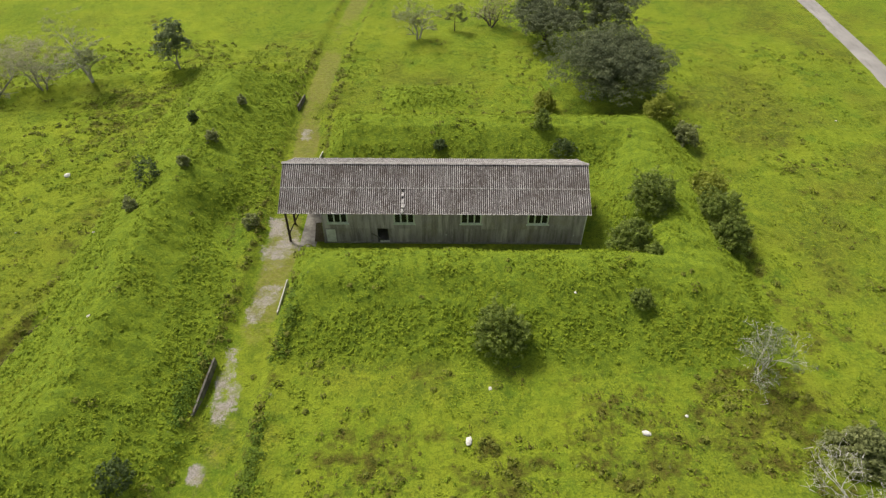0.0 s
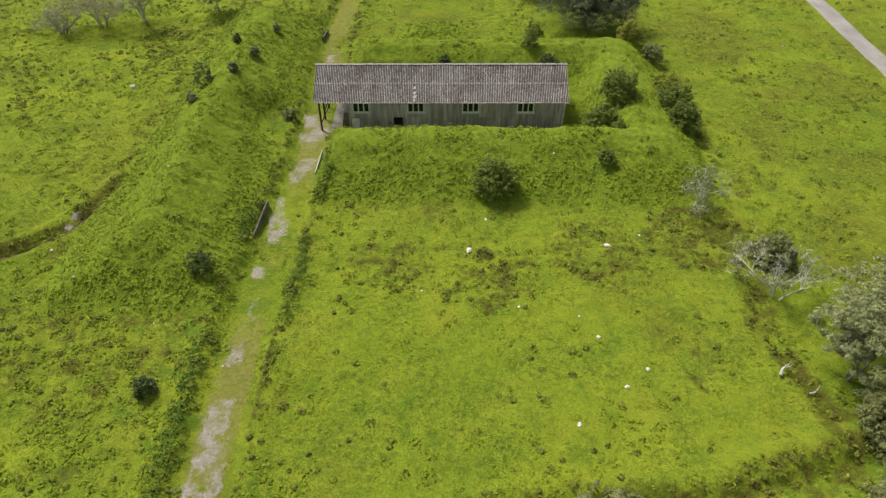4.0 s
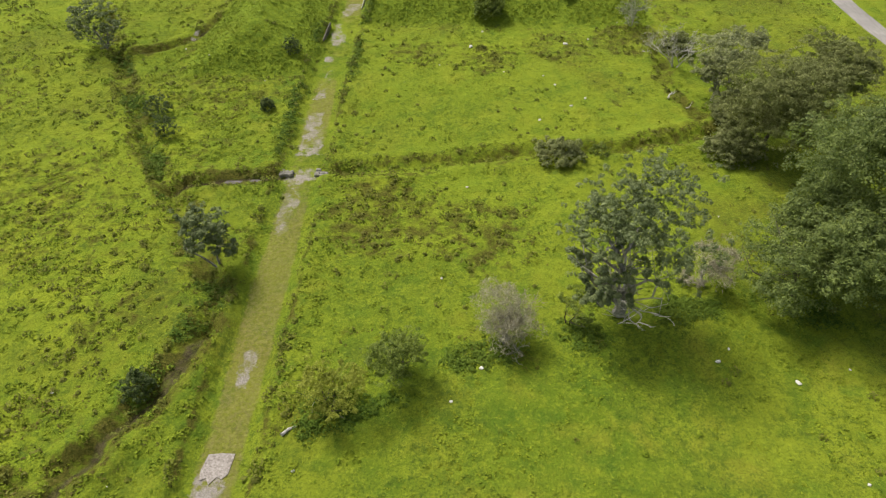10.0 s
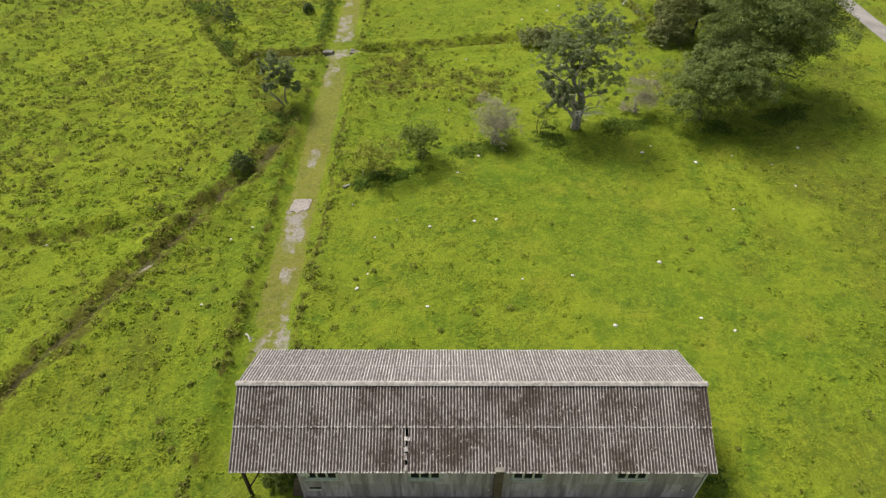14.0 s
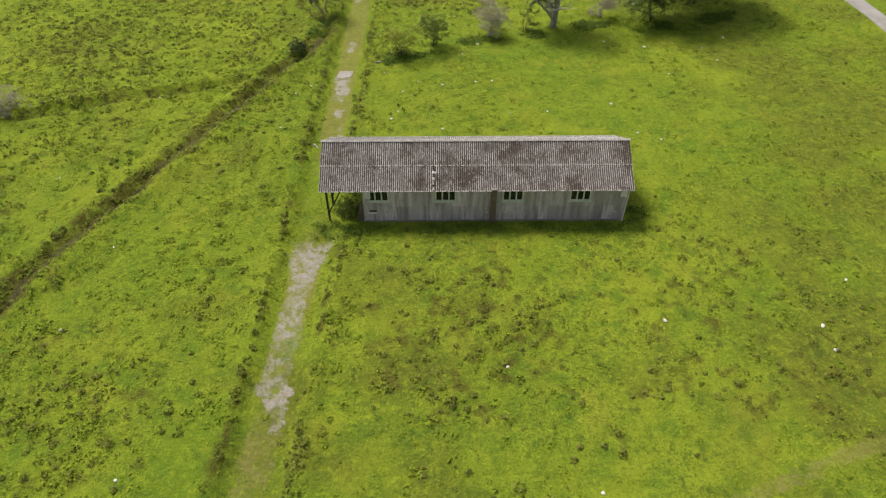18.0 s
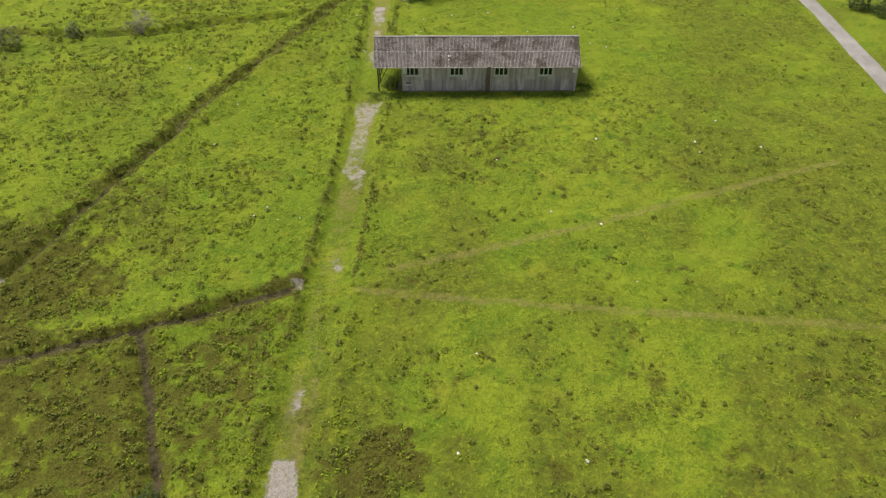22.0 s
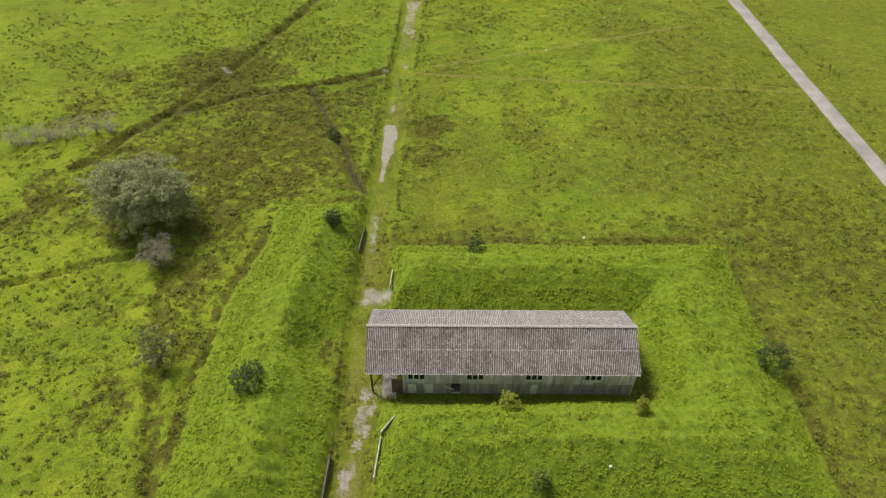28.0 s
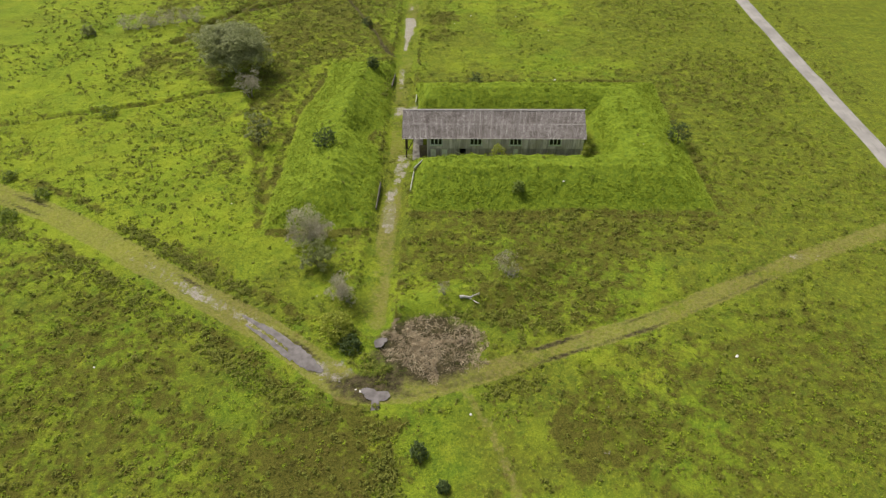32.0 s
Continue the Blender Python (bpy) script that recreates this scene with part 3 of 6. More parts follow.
def covers(x, y):
    """Stony, worn, muddy and rushy shares of the ground at a place."""
    warp = 0.8 * lattice(x, y, 2.0, 21)
    stony = np.zeros_like(x)
    for patch, s in PATCHES_NORTH + PATCHES_MIDDLE + PATCHES_SOUTH + PATCHES_FAR:
        ys, xs, ws = zip(*patch)
        d = np.abs(x - np.interp(y, ys, xs)) - np.interp(y, ys, ws) + 0.22 * warp
        d = np.maximum(d, np.maximum(ys[0] - y, y - ys[-1]))
        stony = np.maximum(stony, s * smooth(0.62 - d / 0.75))
    for cx, cy, rx, ry, s in STONY:
        d = ((x - cx + 0.5 * warp) / rx) ** 2 + ((y - cy + warp) / ry) ** 2
        stony = np.maximum(stony, s * smooth(1.45 - 0.75 * d))
    tram = off_line(x, y, TRAM)
    worn = (0.95 - 0.30 * smooth((-24 - y) / 6) * smooth((y + 118) / 10)) * smooth(1.9 - tram / 1.15) * (0.62 + 0.38 * lattice(x, y, 7, 22))
    road = off_line(x, y, MUD_ROAD)
    ruts = np.exp(-((road - 1.0) / 0.5) ** 2)
    worn = np.maximum(worn, smooth(2.0 - road / (1.35 - 0.3 * smooth((x - 2) / 6))) * (0.95 + 0.25 * lattice(x, y, 5, 25)) * (1 - 0.36 * smooth((x - 6) / 8)))
    stony = np.maximum(stony, 0.78 * np.exp(-((road - 0.2) / 0.95) ** 2) * (0.85 + 0.5 * lattice(x, y, 7, 26)) * smooth((-4 - x) / 8) * smooth((x + 60) / 30))
    for p in PATHS:
        worn = np.maximum(worn, 0.55 * smooth(1.7 - off_line(x, y, p) / 0.6))
    mud = ruts * np.clip(0.48 + 0.55 * lattice(x, y, 6, 26), 0, 1)
    south = smooth((-18 - y) / 45)
    lot = 0.65 * lattice(x, y, 7, 23) + 0.5 * lattice(x, y, 2.8, 29) + 0.35 * lattice(x, y, 22, 28)
    lot = lot + 0.16 * south + 0.14 * smooth((-6 - x) / 8) - 0.45 * smooth((x - 3) / 4) * smooth((y - 2) / 6) * smooth((110 - y) / 10)
    rush = 0.05 + 0.40 * smooth((lot - 0.22 * west_field(x, y) - 0.10) / 0.6)
    mud = np.maximum(mud, (0.64 - 0.30 * smooth((x - 10) / 8)) * smooth(1.7 - road / 1.15) * (0.95 + 0.35 * lattice(x, y, 3, 58)) * smooth((x + 25) / 12))
    ox, oy = wander(x, y)
    for pts, wide, _, bare in DITCHES:
        d = off_line(ox, oy, pts)
        mud = np.maximum(mud, bare * smooth(1.35 - (d + 0.2 * warp) / (wide * 0.62)))
        rush = np.maximum(rush, (0.55 + 0.4 * bare) * smooth(1.75 - (d + 0.6 * warp) / (wide * 1.45)))
    mud = np.maximum(mud, 0.95 * smooth(1.55 - np.hypot((x - 2.6 + warp) / 6.8, (y + 162.5 + warp) / 5.6)))
    mud = np.maximum(mud, 0.82 * smooth(1.4 - np.hypot((x + 4 + 2.5 * warp) / 6.2, (y + 168 + 1.6 * warp) / 2.8)))
    rush = np.maximum(rush, 0.95 * np.exp(-((road + 0.5 * warp - 4.4) / 1.1) ** 2) * smooth((-9 - x) / 4) * smooth(0.75 + lattice(x, y, 6, 84)))
    for cx, cy, r, s in RUSH_BEDS + RUSH_BEDS_B:
        rush = np.maximum(rush, s * smooth(1.5 - np.hypot(x - cx + 3 * warp, y - cy + 2 * warp) / r))
    rush = np.maximum(rush, 0.95 * bank_foot(x, y) * (0.85 + 0.3 * lattice(x, y, 5, 85)))
    for corners, s in SEDGE_FIELDS + SEDGE_FIELDS_B:
        rush = np.maximum(rush, s * zone(x, y, corners) * (0.86 + 0.34 * lattice(x, y, 6, 83)))
    rush = np.maximum(rush, 0.95 * np.exp(-((tram - 2.6) / 0.5) ** 2) * smooth(0.85 + lattice(x, y, 6, 27)))
    calm = smooth(banks(x, y) / 0.35)
    rush = np.clip(rush, 0, 1) * (1 - 0.9 * calm) * (1 - smooth(2.3 - tram / 1.3))
    return np.clip(stony, 0, 2), np.clip(worn, 0, 1), np.clip(mud, 0, 1), np.clip(rush, 0, 1)


def bank_foot(x, y):
    """The rushy fringe just outside the foot of the earth banks."""
    b = banks(x, y)
    rim = np.maximum(np.maximum(banks(x - 2.2, y), banks(x + 2.2, y)), np.maximum(banks(x, y - 2.2), banks(x, y + 2.2)))
    yard = np.zeros(np.shape(x), bool)
    for sx, sy, _ in SHEDS:
        yard |= (x > sx - 5) & (x < sx + 36) & (y > sy - 3.5) & (y < sy + 13)
    return smooth(rim / 0.5) * (1 - smooth(b / 0.18)) * np.where(yard, 0, 1) * (0.45 + 0.55 * smooth((-60 - y) / 20))


def near_bank(x, y):
    """The wet fringe round the foot of the southern banks."""
    d = np.hypot(np.maximum(np.abs(x - 11.5) - 35, 0), np.maximum(np.abs(y + 114.5) - 20, 0))
    return smooth(1 - d / 10) * (0.6 + 0.6 * lattice(x, y, 4, 54))


def west_field(x, y):
    """The greener grazed field west of the third shed."""
    return smooth((-22 - x) / 10) * smooth((y + 152) / 10) * smooth((-15 - y) / 25)


def dryness(x, y):
    """Older olive-brown sward, mostly in the south and east."""
    s = 0.48 * smooth((-20 - y) / 50) + 0.55 * smooth((x - 36) / 25) + (0.16 * smooth((y + 95) / 12) - 0.35 * smooth((-97 - y) / 10) * smooth((y + 163) / 12) + 0.2 * smooth((-160 - y) / 10)) * smooth((-13 - x) / 10) + 0.62 * smooth((x - 28) / 20) * smooth((10 - y) / 25)
    s = s - 0.42 * west_field(x, y) + 0.35 * smooth((x - 44) / 6) * smooth((-85 - y) / 10)
    return np.clip(s + 0.55 * lattice(x, y, 11, 37) + 0.55 * lattice(x, y, 3.8, 38) - 0.05 + 0.4 * near_bank(x, y), 0, 1) * (1 - 0.8 * smooth(banks(x, y) * 1.5))


def freshness(x, y):
    """Close-grazed bright sward: the western fields and the paddock below the first shed."""
    west = smooth((-9 - x) / 8) * smooth((y + 150) / 8) * (1 - 0.75 * smooth((30 - y) / 20) * smooth((y + 75) / 15))
    paddock = 0.55 * smooth((x - 2) / 4) * smooth((46 - x) / 6) * smooth((y - 48) / 8) * smooth((112 - y) / 8)
    return np.clip(np.maximum(west, paddock) * (0.62 + 0.5 * lattice(x, y, 8, 97) + 0.3 * lattice(x, y, 2.6, 98)), 0, 1)


def raw_mesh(name, verts, faces, mat, n):
    """A mesh of n-sided faces from arrays."""
    me = bpy.data.meshes.new(name)
    verts, faces = np.asarray(verts, np.float32), np.asarray(faces, np.int32)
    me.vertices.add(len(verts))
    me.vertices.foreach_set("co", verts.ravel())
    me.loops.add(faces.size)
    me.loops.foreach_set("vertex_index", faces.ravel())
    me.polygons.add(len(faces))
    me.polygons.foreach_set("loop_start", np.arange(0, faces.size, n, dtype=np.int32))
    me.update(calc_edges=True)
    me.materials.append(mat)
    return me


def axis(lo, hi, step, grow, far):
    a = list(np.arange(lo, hi + step * 0.5, step))
    s, v = step, hi
    while v < far:
        s *= grow
        v += s
        a.append(v)
    s, v = step, lo
    while v > -far:
        s *= grow
        v -= s
        a.insert(0, v)
    return np.array(a)


gx, gy = axis(-60, 84, 0.50, 1.14, 4500), axis(-186, 172, 0.50, 1.14, 4500)
X, Y = np.meshgrid(gx, gy)
X, Y = X.ravel(), Y.ravel()
Z = height(X, Y)
nx, ny = len(gx), len(gy)
idx = np.arange(nx * ny).reshape(ny, nx)
quads = np.stack([idx[:-1, :-1], idx[:-1, 1:], idx[1:, 1:], idx[1:, :-1]], -1).reshape(-1, 4)
ground_mesh = raw_mesh("ground", np.stack([X, Y, Z], 1), quads, GROUND, 4)
ground_mesh.polygons.foreach_set("use_smooth", np.ones(len(quads), bool))
layer = ground_mesh.color_attributes.new("cover", 'FLOAT_COLOR', 'POINT')
layer.data.foreach_set("color", np.stack(covers(X, Y), 1).astype(np.float32).ravel())
parched = ground_mesh.attributes.new("dry", 'FLOAT', 'POINT')
parched.data.foreach_set("value", dryness(X, Y).astype(np.float32))
bright = ground_mesh.attributes.new("fresh", 'FLOAT', 'POINT')
bright.data.foreach_set("value", freshness(X, Y).astype(np.float32))
grazed = ground_mesh.attributes.new("bank", 'FLOAT', 'POINT')
grazed.data.foreach_set("value", smooth(banks(X, Y) / 0.3).astype(np.float32))
ground = tagged(new("ground", ground_mesh), "rough green pasture with earth banks, ditches and bare stony ruts", "ground", kind="structure")


# ---------------------------------------------------------------- mesh helpers
def part(name, bm, material, parent=None, label="", m=None):
    me = bpy.data.meshes.new(name)
    bm.to_mesh(me)
    bm.free()
    me.materials.append(material)
    ob = new(name, me)
    if parent:
        ob.parent = parent
    if m is not None:
        ob.matrix_basis = m
    if label:
        ob["label"] = label
    return ob


def box(bm, lo, hi, bevel=0.0):
    c = [(a + b) / 2 for a, b in zip(lo, hi)]
    s = [b - a for a, b in zip(lo, hi)]
    r = bmesh.ops.create_cube(bm, size=1, matrix=Matrix.Translation(c) @ Matrix.Diagonal((*s, 1)))
    if bevel:
        edges = list({e for v in r["verts"] for e in v.link_edges})
        bmesh.ops.bevel(bm, geom=edges, offset=bevel, segments=1, affect='EDGES')
    return bm


def boxed(lo, hi, bevel=0.0):
    return box(bmesh.new(), lo, hi, bevel)


def bar(bm, a, b, r, sides=6):
    """A round bar from a to b."""
    a, b = Vector(a), Vector(b)
    d = b - a
    m = Matrix.Translation((a + b) / 2) @ d.to_track_quat("Z", "Y").to_matrix().to_4x4()
    bmesh.ops.create_cone(bm, cap_ends=True, segments=sides, radius1=r, radius2=r, depth=d.length, matrix=m)
    return bm


def empty(name, x, y, z, label, category, group="", rz=0.0):
    ob = new(name)
    ob.matrix_basis = pose(x, y, z, 0, 0, rz)
    return tagged(ob, label, category, group)


# ---------------------------------------------------------------- road
bm = bmesh.new()
rows = []
for i, y in enumerate(np.arange(-420, 421, 3.0)):
    c = float(road_x(y))
    j, k = 0.25 * noise.noise((y * 0.12, 0, 0)) + 0.2 * noise.noise((y * 0.45, 3, 0)), 0.25 * noise.noise((y * 0.15, 9, 0)) + 0.2 * noise.noise((y * 0.5, 5, 0))
    rows.append([bm.verts.new((c + o, y, z)) for o, z in ((-1.75 + j, -0.10), (-1.48 + j, 0.04), (0, 0.08), (1.48 + k, 0.04), (1.75 + k, -0.10))])
for a, b in zip(rows, rows[1:]):
    for i in range(4):
        bm.faces.new((a[i], a[i + 1], b[i + 1], b[i]))
tagged(part("road", bm, ROAD_MAT), "narrow pale grey single-track tarmac road across the pasture", "road", kind="structure")


# ---------------------------------------------------------------- sheds
LONG, HALF, EAVE, RIDGE = 31.0, 4.8, 4.12, 6.75
WALL_X0, WALL_X1, WALL_Y0, WALL_Y1 = 4.2, 30.55, 0.32, 9.28
SLOPE = math.atan2(RIDGE - EAVE, HALF)
RAKE = math.hypot(RIDGE - EAVE, HALF)


def corrugated(width, length, pitch=0.2067, depth=0.052, per=4, over=0.02):
    """A corrugated sheet in x (across) and y (down the slope), z up."""
    bm = bmesh.new()
    n = max(1, round(width / pitch)) * per
    rows = []
    for y in (0.0, length + over):
        rows.append([bm.verts.new((width * i / n, y, depth / 2 * math.cos(2 * math.pi * i / per))) for i in range(n + 1)])
    for i in range(n):
        bm.faces.new((rows[0][i], rows[0][i + 1], rows[1][i + 1], rows[1][i]))
    return bm


def mesh_of(name, bm, mat):
    me = bpy.data.meshes.new(name)
    bm.to_mesh(me)
    bm.free()
    me.materials.append(mat)
    return me


SHEETS = 30
SHEET_W = LONG / SHEETS
SUNLIT_MESH = mesh_of("roof_sheet", corrugated(SHEET_W, RAKE / 2 + 0.16), ROOF_SUNLIT)
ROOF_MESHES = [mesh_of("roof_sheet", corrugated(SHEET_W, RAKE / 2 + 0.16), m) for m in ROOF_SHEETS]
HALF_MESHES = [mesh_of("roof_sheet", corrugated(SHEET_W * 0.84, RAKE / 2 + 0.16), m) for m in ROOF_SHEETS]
WALL_W = (WALL_X1 - WALL_X0) / 24
MID = 1.95
WINDOWS = (4.7, 11.4, 18.1, 24.8)
WIN_W, WIN_Z0, WIN_Z1 = 2.1, 2.58, 3.9


UPPER = {}


def upper_sheet(w, h, k):
    """A flat wall sheet of that size, made once."""
    key = (w, round(h, 3), k)
    if key not in UPPER:
        UPPER[key] = mesh_of("wall_sheet", boxed((0.006, -0.012, 0.0), (w - 0.006, 0.012, h), 0.004), WALL_SHEETS[k])
    return UPPER[key]


WALL_LOWS = [mesh_of("wall_sheet", boxed((0.006, -0.012, 0.0), (WALL_W - 0.006, 0.012, MID), 0.004), m) for m in LOWER_SHEETS]


def window(parent, x, y, face):
    """A three-light window; face is -1 for a wall that looks to -y."""
    w = empty("window", 0, 0, 0, "", "")
    w.parent = parent
    bm = bmesh.new()
    y0, y1 = (y - 0.07, y + 0.05) if face < 0 else (y - 0.05, y + 0.07)
    box(bm, (x, y0, WIN_Z0), (x + WIN_W, y1, WIN_Z0 + 0.14))
    box(bm, (x, y0, WIN_Z1 - 0.08), (x + WIN_W, y1, WIN_Z1))
    for i in range(4):
        c = x + 0.07 + i * (WIN_W - 0.14) / 3
        box(bm, (c - 0.07, y0 + 0.003, WIN_Z0 + 0.14), (c + 0.07, y1 - 0.003, WIN_Z1 - 0.08))
    part("window_frame", bm, FRAME_PAINT, w, "faded green window frame")
    part("window_sill", boxed((x - 0.12, y0 - 0.07 if face < 0 else y0, WIN_Z0 - 0.10), (x + WIN_W + 0.12, y1 if face < 0 else y1 + 0.07, WIN_Z0)), FRAME_PAINT, w)
    for i in range(3):
        a = x + 0.14 + i * (WIN_W - 0.14) / 3
        b = x + (i + 1) * (WIN_W - 0.14) / 3
        part("pane", boxed((a, y - 0.008, WIN_Z0 + 0.14), (b, y + 0.008, WIN_Z1 - 0.08)), GLASS, w)
    return w


def shed(k, roof_gaps=(), wall_gaps=()):
    sx, sy, sz = SHEDS[k]
    words = ("long grey store shed with rust-stained corrugated roof inside earth banks",
             "long grey store shed with mossy brown corrugated roof on open pasture",
             "long grey store shed with pale corrugated roof inside earth banks")[k]
    s = empty("store_shed", sx, sy, sz, words, "shed", "store sheds", (0.17, 0, -0.5)[k])
    rnd = random.Random(k)
    # frame: inner lining, gables, purlins, trusses, posts
    part("inner_lining", boxed((WALL_X0 + 0.1, WALL_Y1 - 0.16, -0.1), (WALL_X1 - 0.1, WALL_Y1 - 0.1, EAVE - 0.15)), DARK_INSIDE, s)
    part("floor_slab", boxed((WALL_X0 - 0.1, WALL_Y0 - 0.12, -0.5), (WALL_X1 + 0.1, WALL_Y1 + 0.12, 0.12), 0.02), CONCRETE, s)
    for gx0, tag in ((WALL_X0, "gable_wall"), (WALL_X1 - 0.16, "gable_wall")):
        bm = bmesh.new()
        pts = [(WALL_Y0, -0.2), (WALL_Y1, -0.2), (WALL_Y1, EAVE - 0.12), (HALF, RIDGE - 0.16), (WALL_Y0, EAVE - 0.12)]
        a = [bm.verts.new((gx0, y, z)) for y, z in pts]
        b = [bm.verts.new((gx0 + 0.16, y, z)) for y, z in pts]
        bm.faces.new(a[::-1])
        bm.faces.new(b)
        for i in range(5):
            j = (i + 1) % 5
            bm.faces.new((a[i], a[j], b[j], b[i]))
        part(tag, bm, WALL_SHEETS[k], s)
    for side in (0, 1):
        for i in range(5):
            f = 0.06 + i * 0.22
            y = f * HALF if side == 0 else 2 * HALF - f * HALF
            z = EAVE + (RIDGE - EAVE) * f - 0.13
            part("purlin", boxed((0.12, y - 0.05, z - 0.06), (LONG - 0.1, y + 0.05, z + 0.04)), TIMBER, s)
    for i in range(9):
        x = 0.55 if i == 0 else WALL_X0 + 0.4 + (i - 1) * 3.67
        bm = bmesh.new()
        bar(bm, (x, 0.35, EAVE - 0.24), (x, HALF, RIDGE - 0.26), 0.07)
        bar(bm, (x, 2 * HALF - 0.35, EAVE - 0.24), (x, HALF, RIDGE - 0.26), 0.07)
        bar(bm, (x, 0.35, EAVE - 0.3), (x, 2 * HALF - 0.35, EAVE - 0.3), 0.06)
        part("truss", bm, TIMBER, s)
    for y in (0.45, 3.2, 6.4, 2 * HALF - 0.45):
        part("canopy_post", boxed((0.48, y - 0.09, -0.3), (0.68, y + 0.09, EAVE - 0.2 + (RIDGE - EAVE) * (1 - abs(y - HALF) / HALF) * 0.9), 0.015), DARK_STEEL, s, "dark steel canopy post")
        part("canopy_brace", bar(bmesh.new(), (0.6, y, 1.0), (2.2, y, EAVE - 0.25 + (RIDGE - EAVE) * (1 - abs(y - HALF) / HALF) * 0.9), 0.06), DARK_STEEL, s)
    # roof sheets, two rows on either slope
    half = RAKE / 2
    for side in (0, 1):
        for row in (0, 1):
            for i in range(SHEETS):
                gap = side == 0 and (row, i) in roof_gaps
                lift = 0.012 if row == 1 else 0.0
                x = i * SHEET_W
                # back slope takes the sheet with sunlight painted into its colour
                o = new("roof_sheet", SUNLIT_MESH if side else (HALF_MESHES if gap else ROOF_MESHES)[k])
                o.parent = s
                f = row * half - (0.10 if row else 0.14)
                y = f * math.cos(SLOPE)
                z = EAVE + f * math.sin(SLOPE) + lift + rnd.uniform(-0.006, 0.006)
                tilt = math.degrees(SLOPE) - (0.6 if row == 0 else 0.0) + rnd.uniform(-0.25, 0.25)
                if gap:                          # torn pieces left hanging on the purlins
                    for q in (0.2, 0.8, 1.3, 2.0):
                        piece = boxed((0, 0, 0), (rnd.uniform(0.2, 0.4), rnd.uniform(0.22, 0.45), 0.02), 0.004)
                        part("sheet_fragment", piece, ROOF_SHEETS[k], s, "", pose(x + SHEET_W * 0.76, y + q * math.cos(SLOPE), z + q * math.sin(SLOPE) - 0.02, tilt, 0, rnd.uniform(-12, 12)))
                if side == 0:
                    o.matrix_basis = pose(x, y, z, tilt, 0, rnd.uniform(-0.12, 0.12))
                else:
                    o.matrix_basis = pose(x + SHEET_W, 2 * HALF - y, z, tilt, 0, 180 + rnd.uniform(-0.12, 0.12))
    for i in range(15):
        a, b = i * LONG / 15, (i + 1) * LONG / 15
        bm = bmesh.new()
        prof = [(-0.20, -0.075), (-0.09, -0.01), (0, 0.03), (0.09, -0.01), (0.20, -0.075)]
        va = [bm.verts.new((a - (0.1 if i == 0 else 0), y, z)) for y, z in prof]
        vb = [bm.verts.new((b + 0.015 + (0.08 if i == 14 else 0), y, z)) for y, z in prof]
        for j in range(4):
            bm.faces.new((va[j], va[j + 1], vb[j + 1], vb[j]))
        part("ridge_cap", bm, RIDGE_CAP, s, "", pose(0, HALF, RIDGE + 0.085 + rnd.uniform(-0.01, 0.01)))
    # wall sheets: a lower row, and an upper row cut round the windows
    cuts = [WALL_X0]
    for wx in WINDOWS:
        cuts += [wx, wx + WIN_W / 2, wx + WIN_W]
    cuts.append(WALL_X1)
    spans = []
    for a, b in zip(cuts, cuts[1:]):
        n = max(1, round((b - a) / 1.15))
        spans += [(a + (b - a) * i / n, (b - a) / n) for i in range(n)]
    for face, wy in ((-1, WALL_Y0), (1, WALL_Y1)):
        for i in range(24):
            if face < 0 and i in wall_gaps:
                continue
            o = new("wall_sheet", WALL_LOWS[k])
            o.parent = s
            o.matrix_basis = pose(WALL_X0 + i * WALL_W, wy + face * 0.03 + rnd.uniform(-0.006, 0.006), 0.0, rnd.uniform(-0.25, 0.25), 0, 0)
        for x, w in spans:
            win = any(wx - 0.01 < x < wx + WIN_W - 0.01 for wx in WINDOWS)
            o = new("wall_sheet", upper_sheet(round(w, 3), (WIN_Z0 - 0.10 if win else EAVE - 0.16) - MID + 0.04, k))
            o.parent = s
            o.matrix_basis = pose(x, wy + face * 0.055 + rnd.uniform(-0.005, 0.005), MID - 0.04, rnd.uniform(-0.2, 0.2), 0, 0)
        for wx in WINDOWS:
            window(s, wx, wy + face * 0.03, face)
        part("eave_plate", boxed((WALL_X0, wy - 0.02, WIN_Z1 + 0.003), (WALL_X1, wy + 0.04, EAVE - 0.16)), TIMBER, s)
    # plank door leaf standing open beside the loading end
    x0 = (3.1, 3.35, 2.85)[k]
    top = (0.55, 0.3, 1.0)[k]
    door = None
    for i in range(4):
        a, b = i / 4, (i + 1) / 4
        bm = bmesh.new()
        low, high = (x0 + (4.12 - x0) * a, x0 + (4.12 - x0) * b - 0.015), (4.12 - (4.12 - x0) * top * (1 - a), 4.12 - (4.12 - x0) * top * (1 - b) - 0.01)
        f = [bm.verts.new((x, WALL_Y0 + 0.02, z)) for x, z in ((low[0], 0.02), (low[1], 0.02), (high[1], 2.5), (high[0], 2.5))]
        g = [bm.verts.new((v.co.x, v.co.y + 0.05, v.co.z)) for v in f]
        bm.faces.new(f)
        bm.faces.new(g[::-1])
        for q in range(4):
            bm.faces.new((f[(q + 1) % 4], f[q], g[q], g[(q + 1) % 4]))
        if door is None:
            door = part("door", bm, BROWN_BOARD, s, "open brown plank door leaf")
        else:
            part("plank", bm, BROWN_BOARD, door)
    part("door_rail", boxed((x0 + 0.12, WALL_Y0 - 0.02, 0.4), (4.1, WALL_Y0 + 0.017, 0.52)), BROWN_BOARD, door)
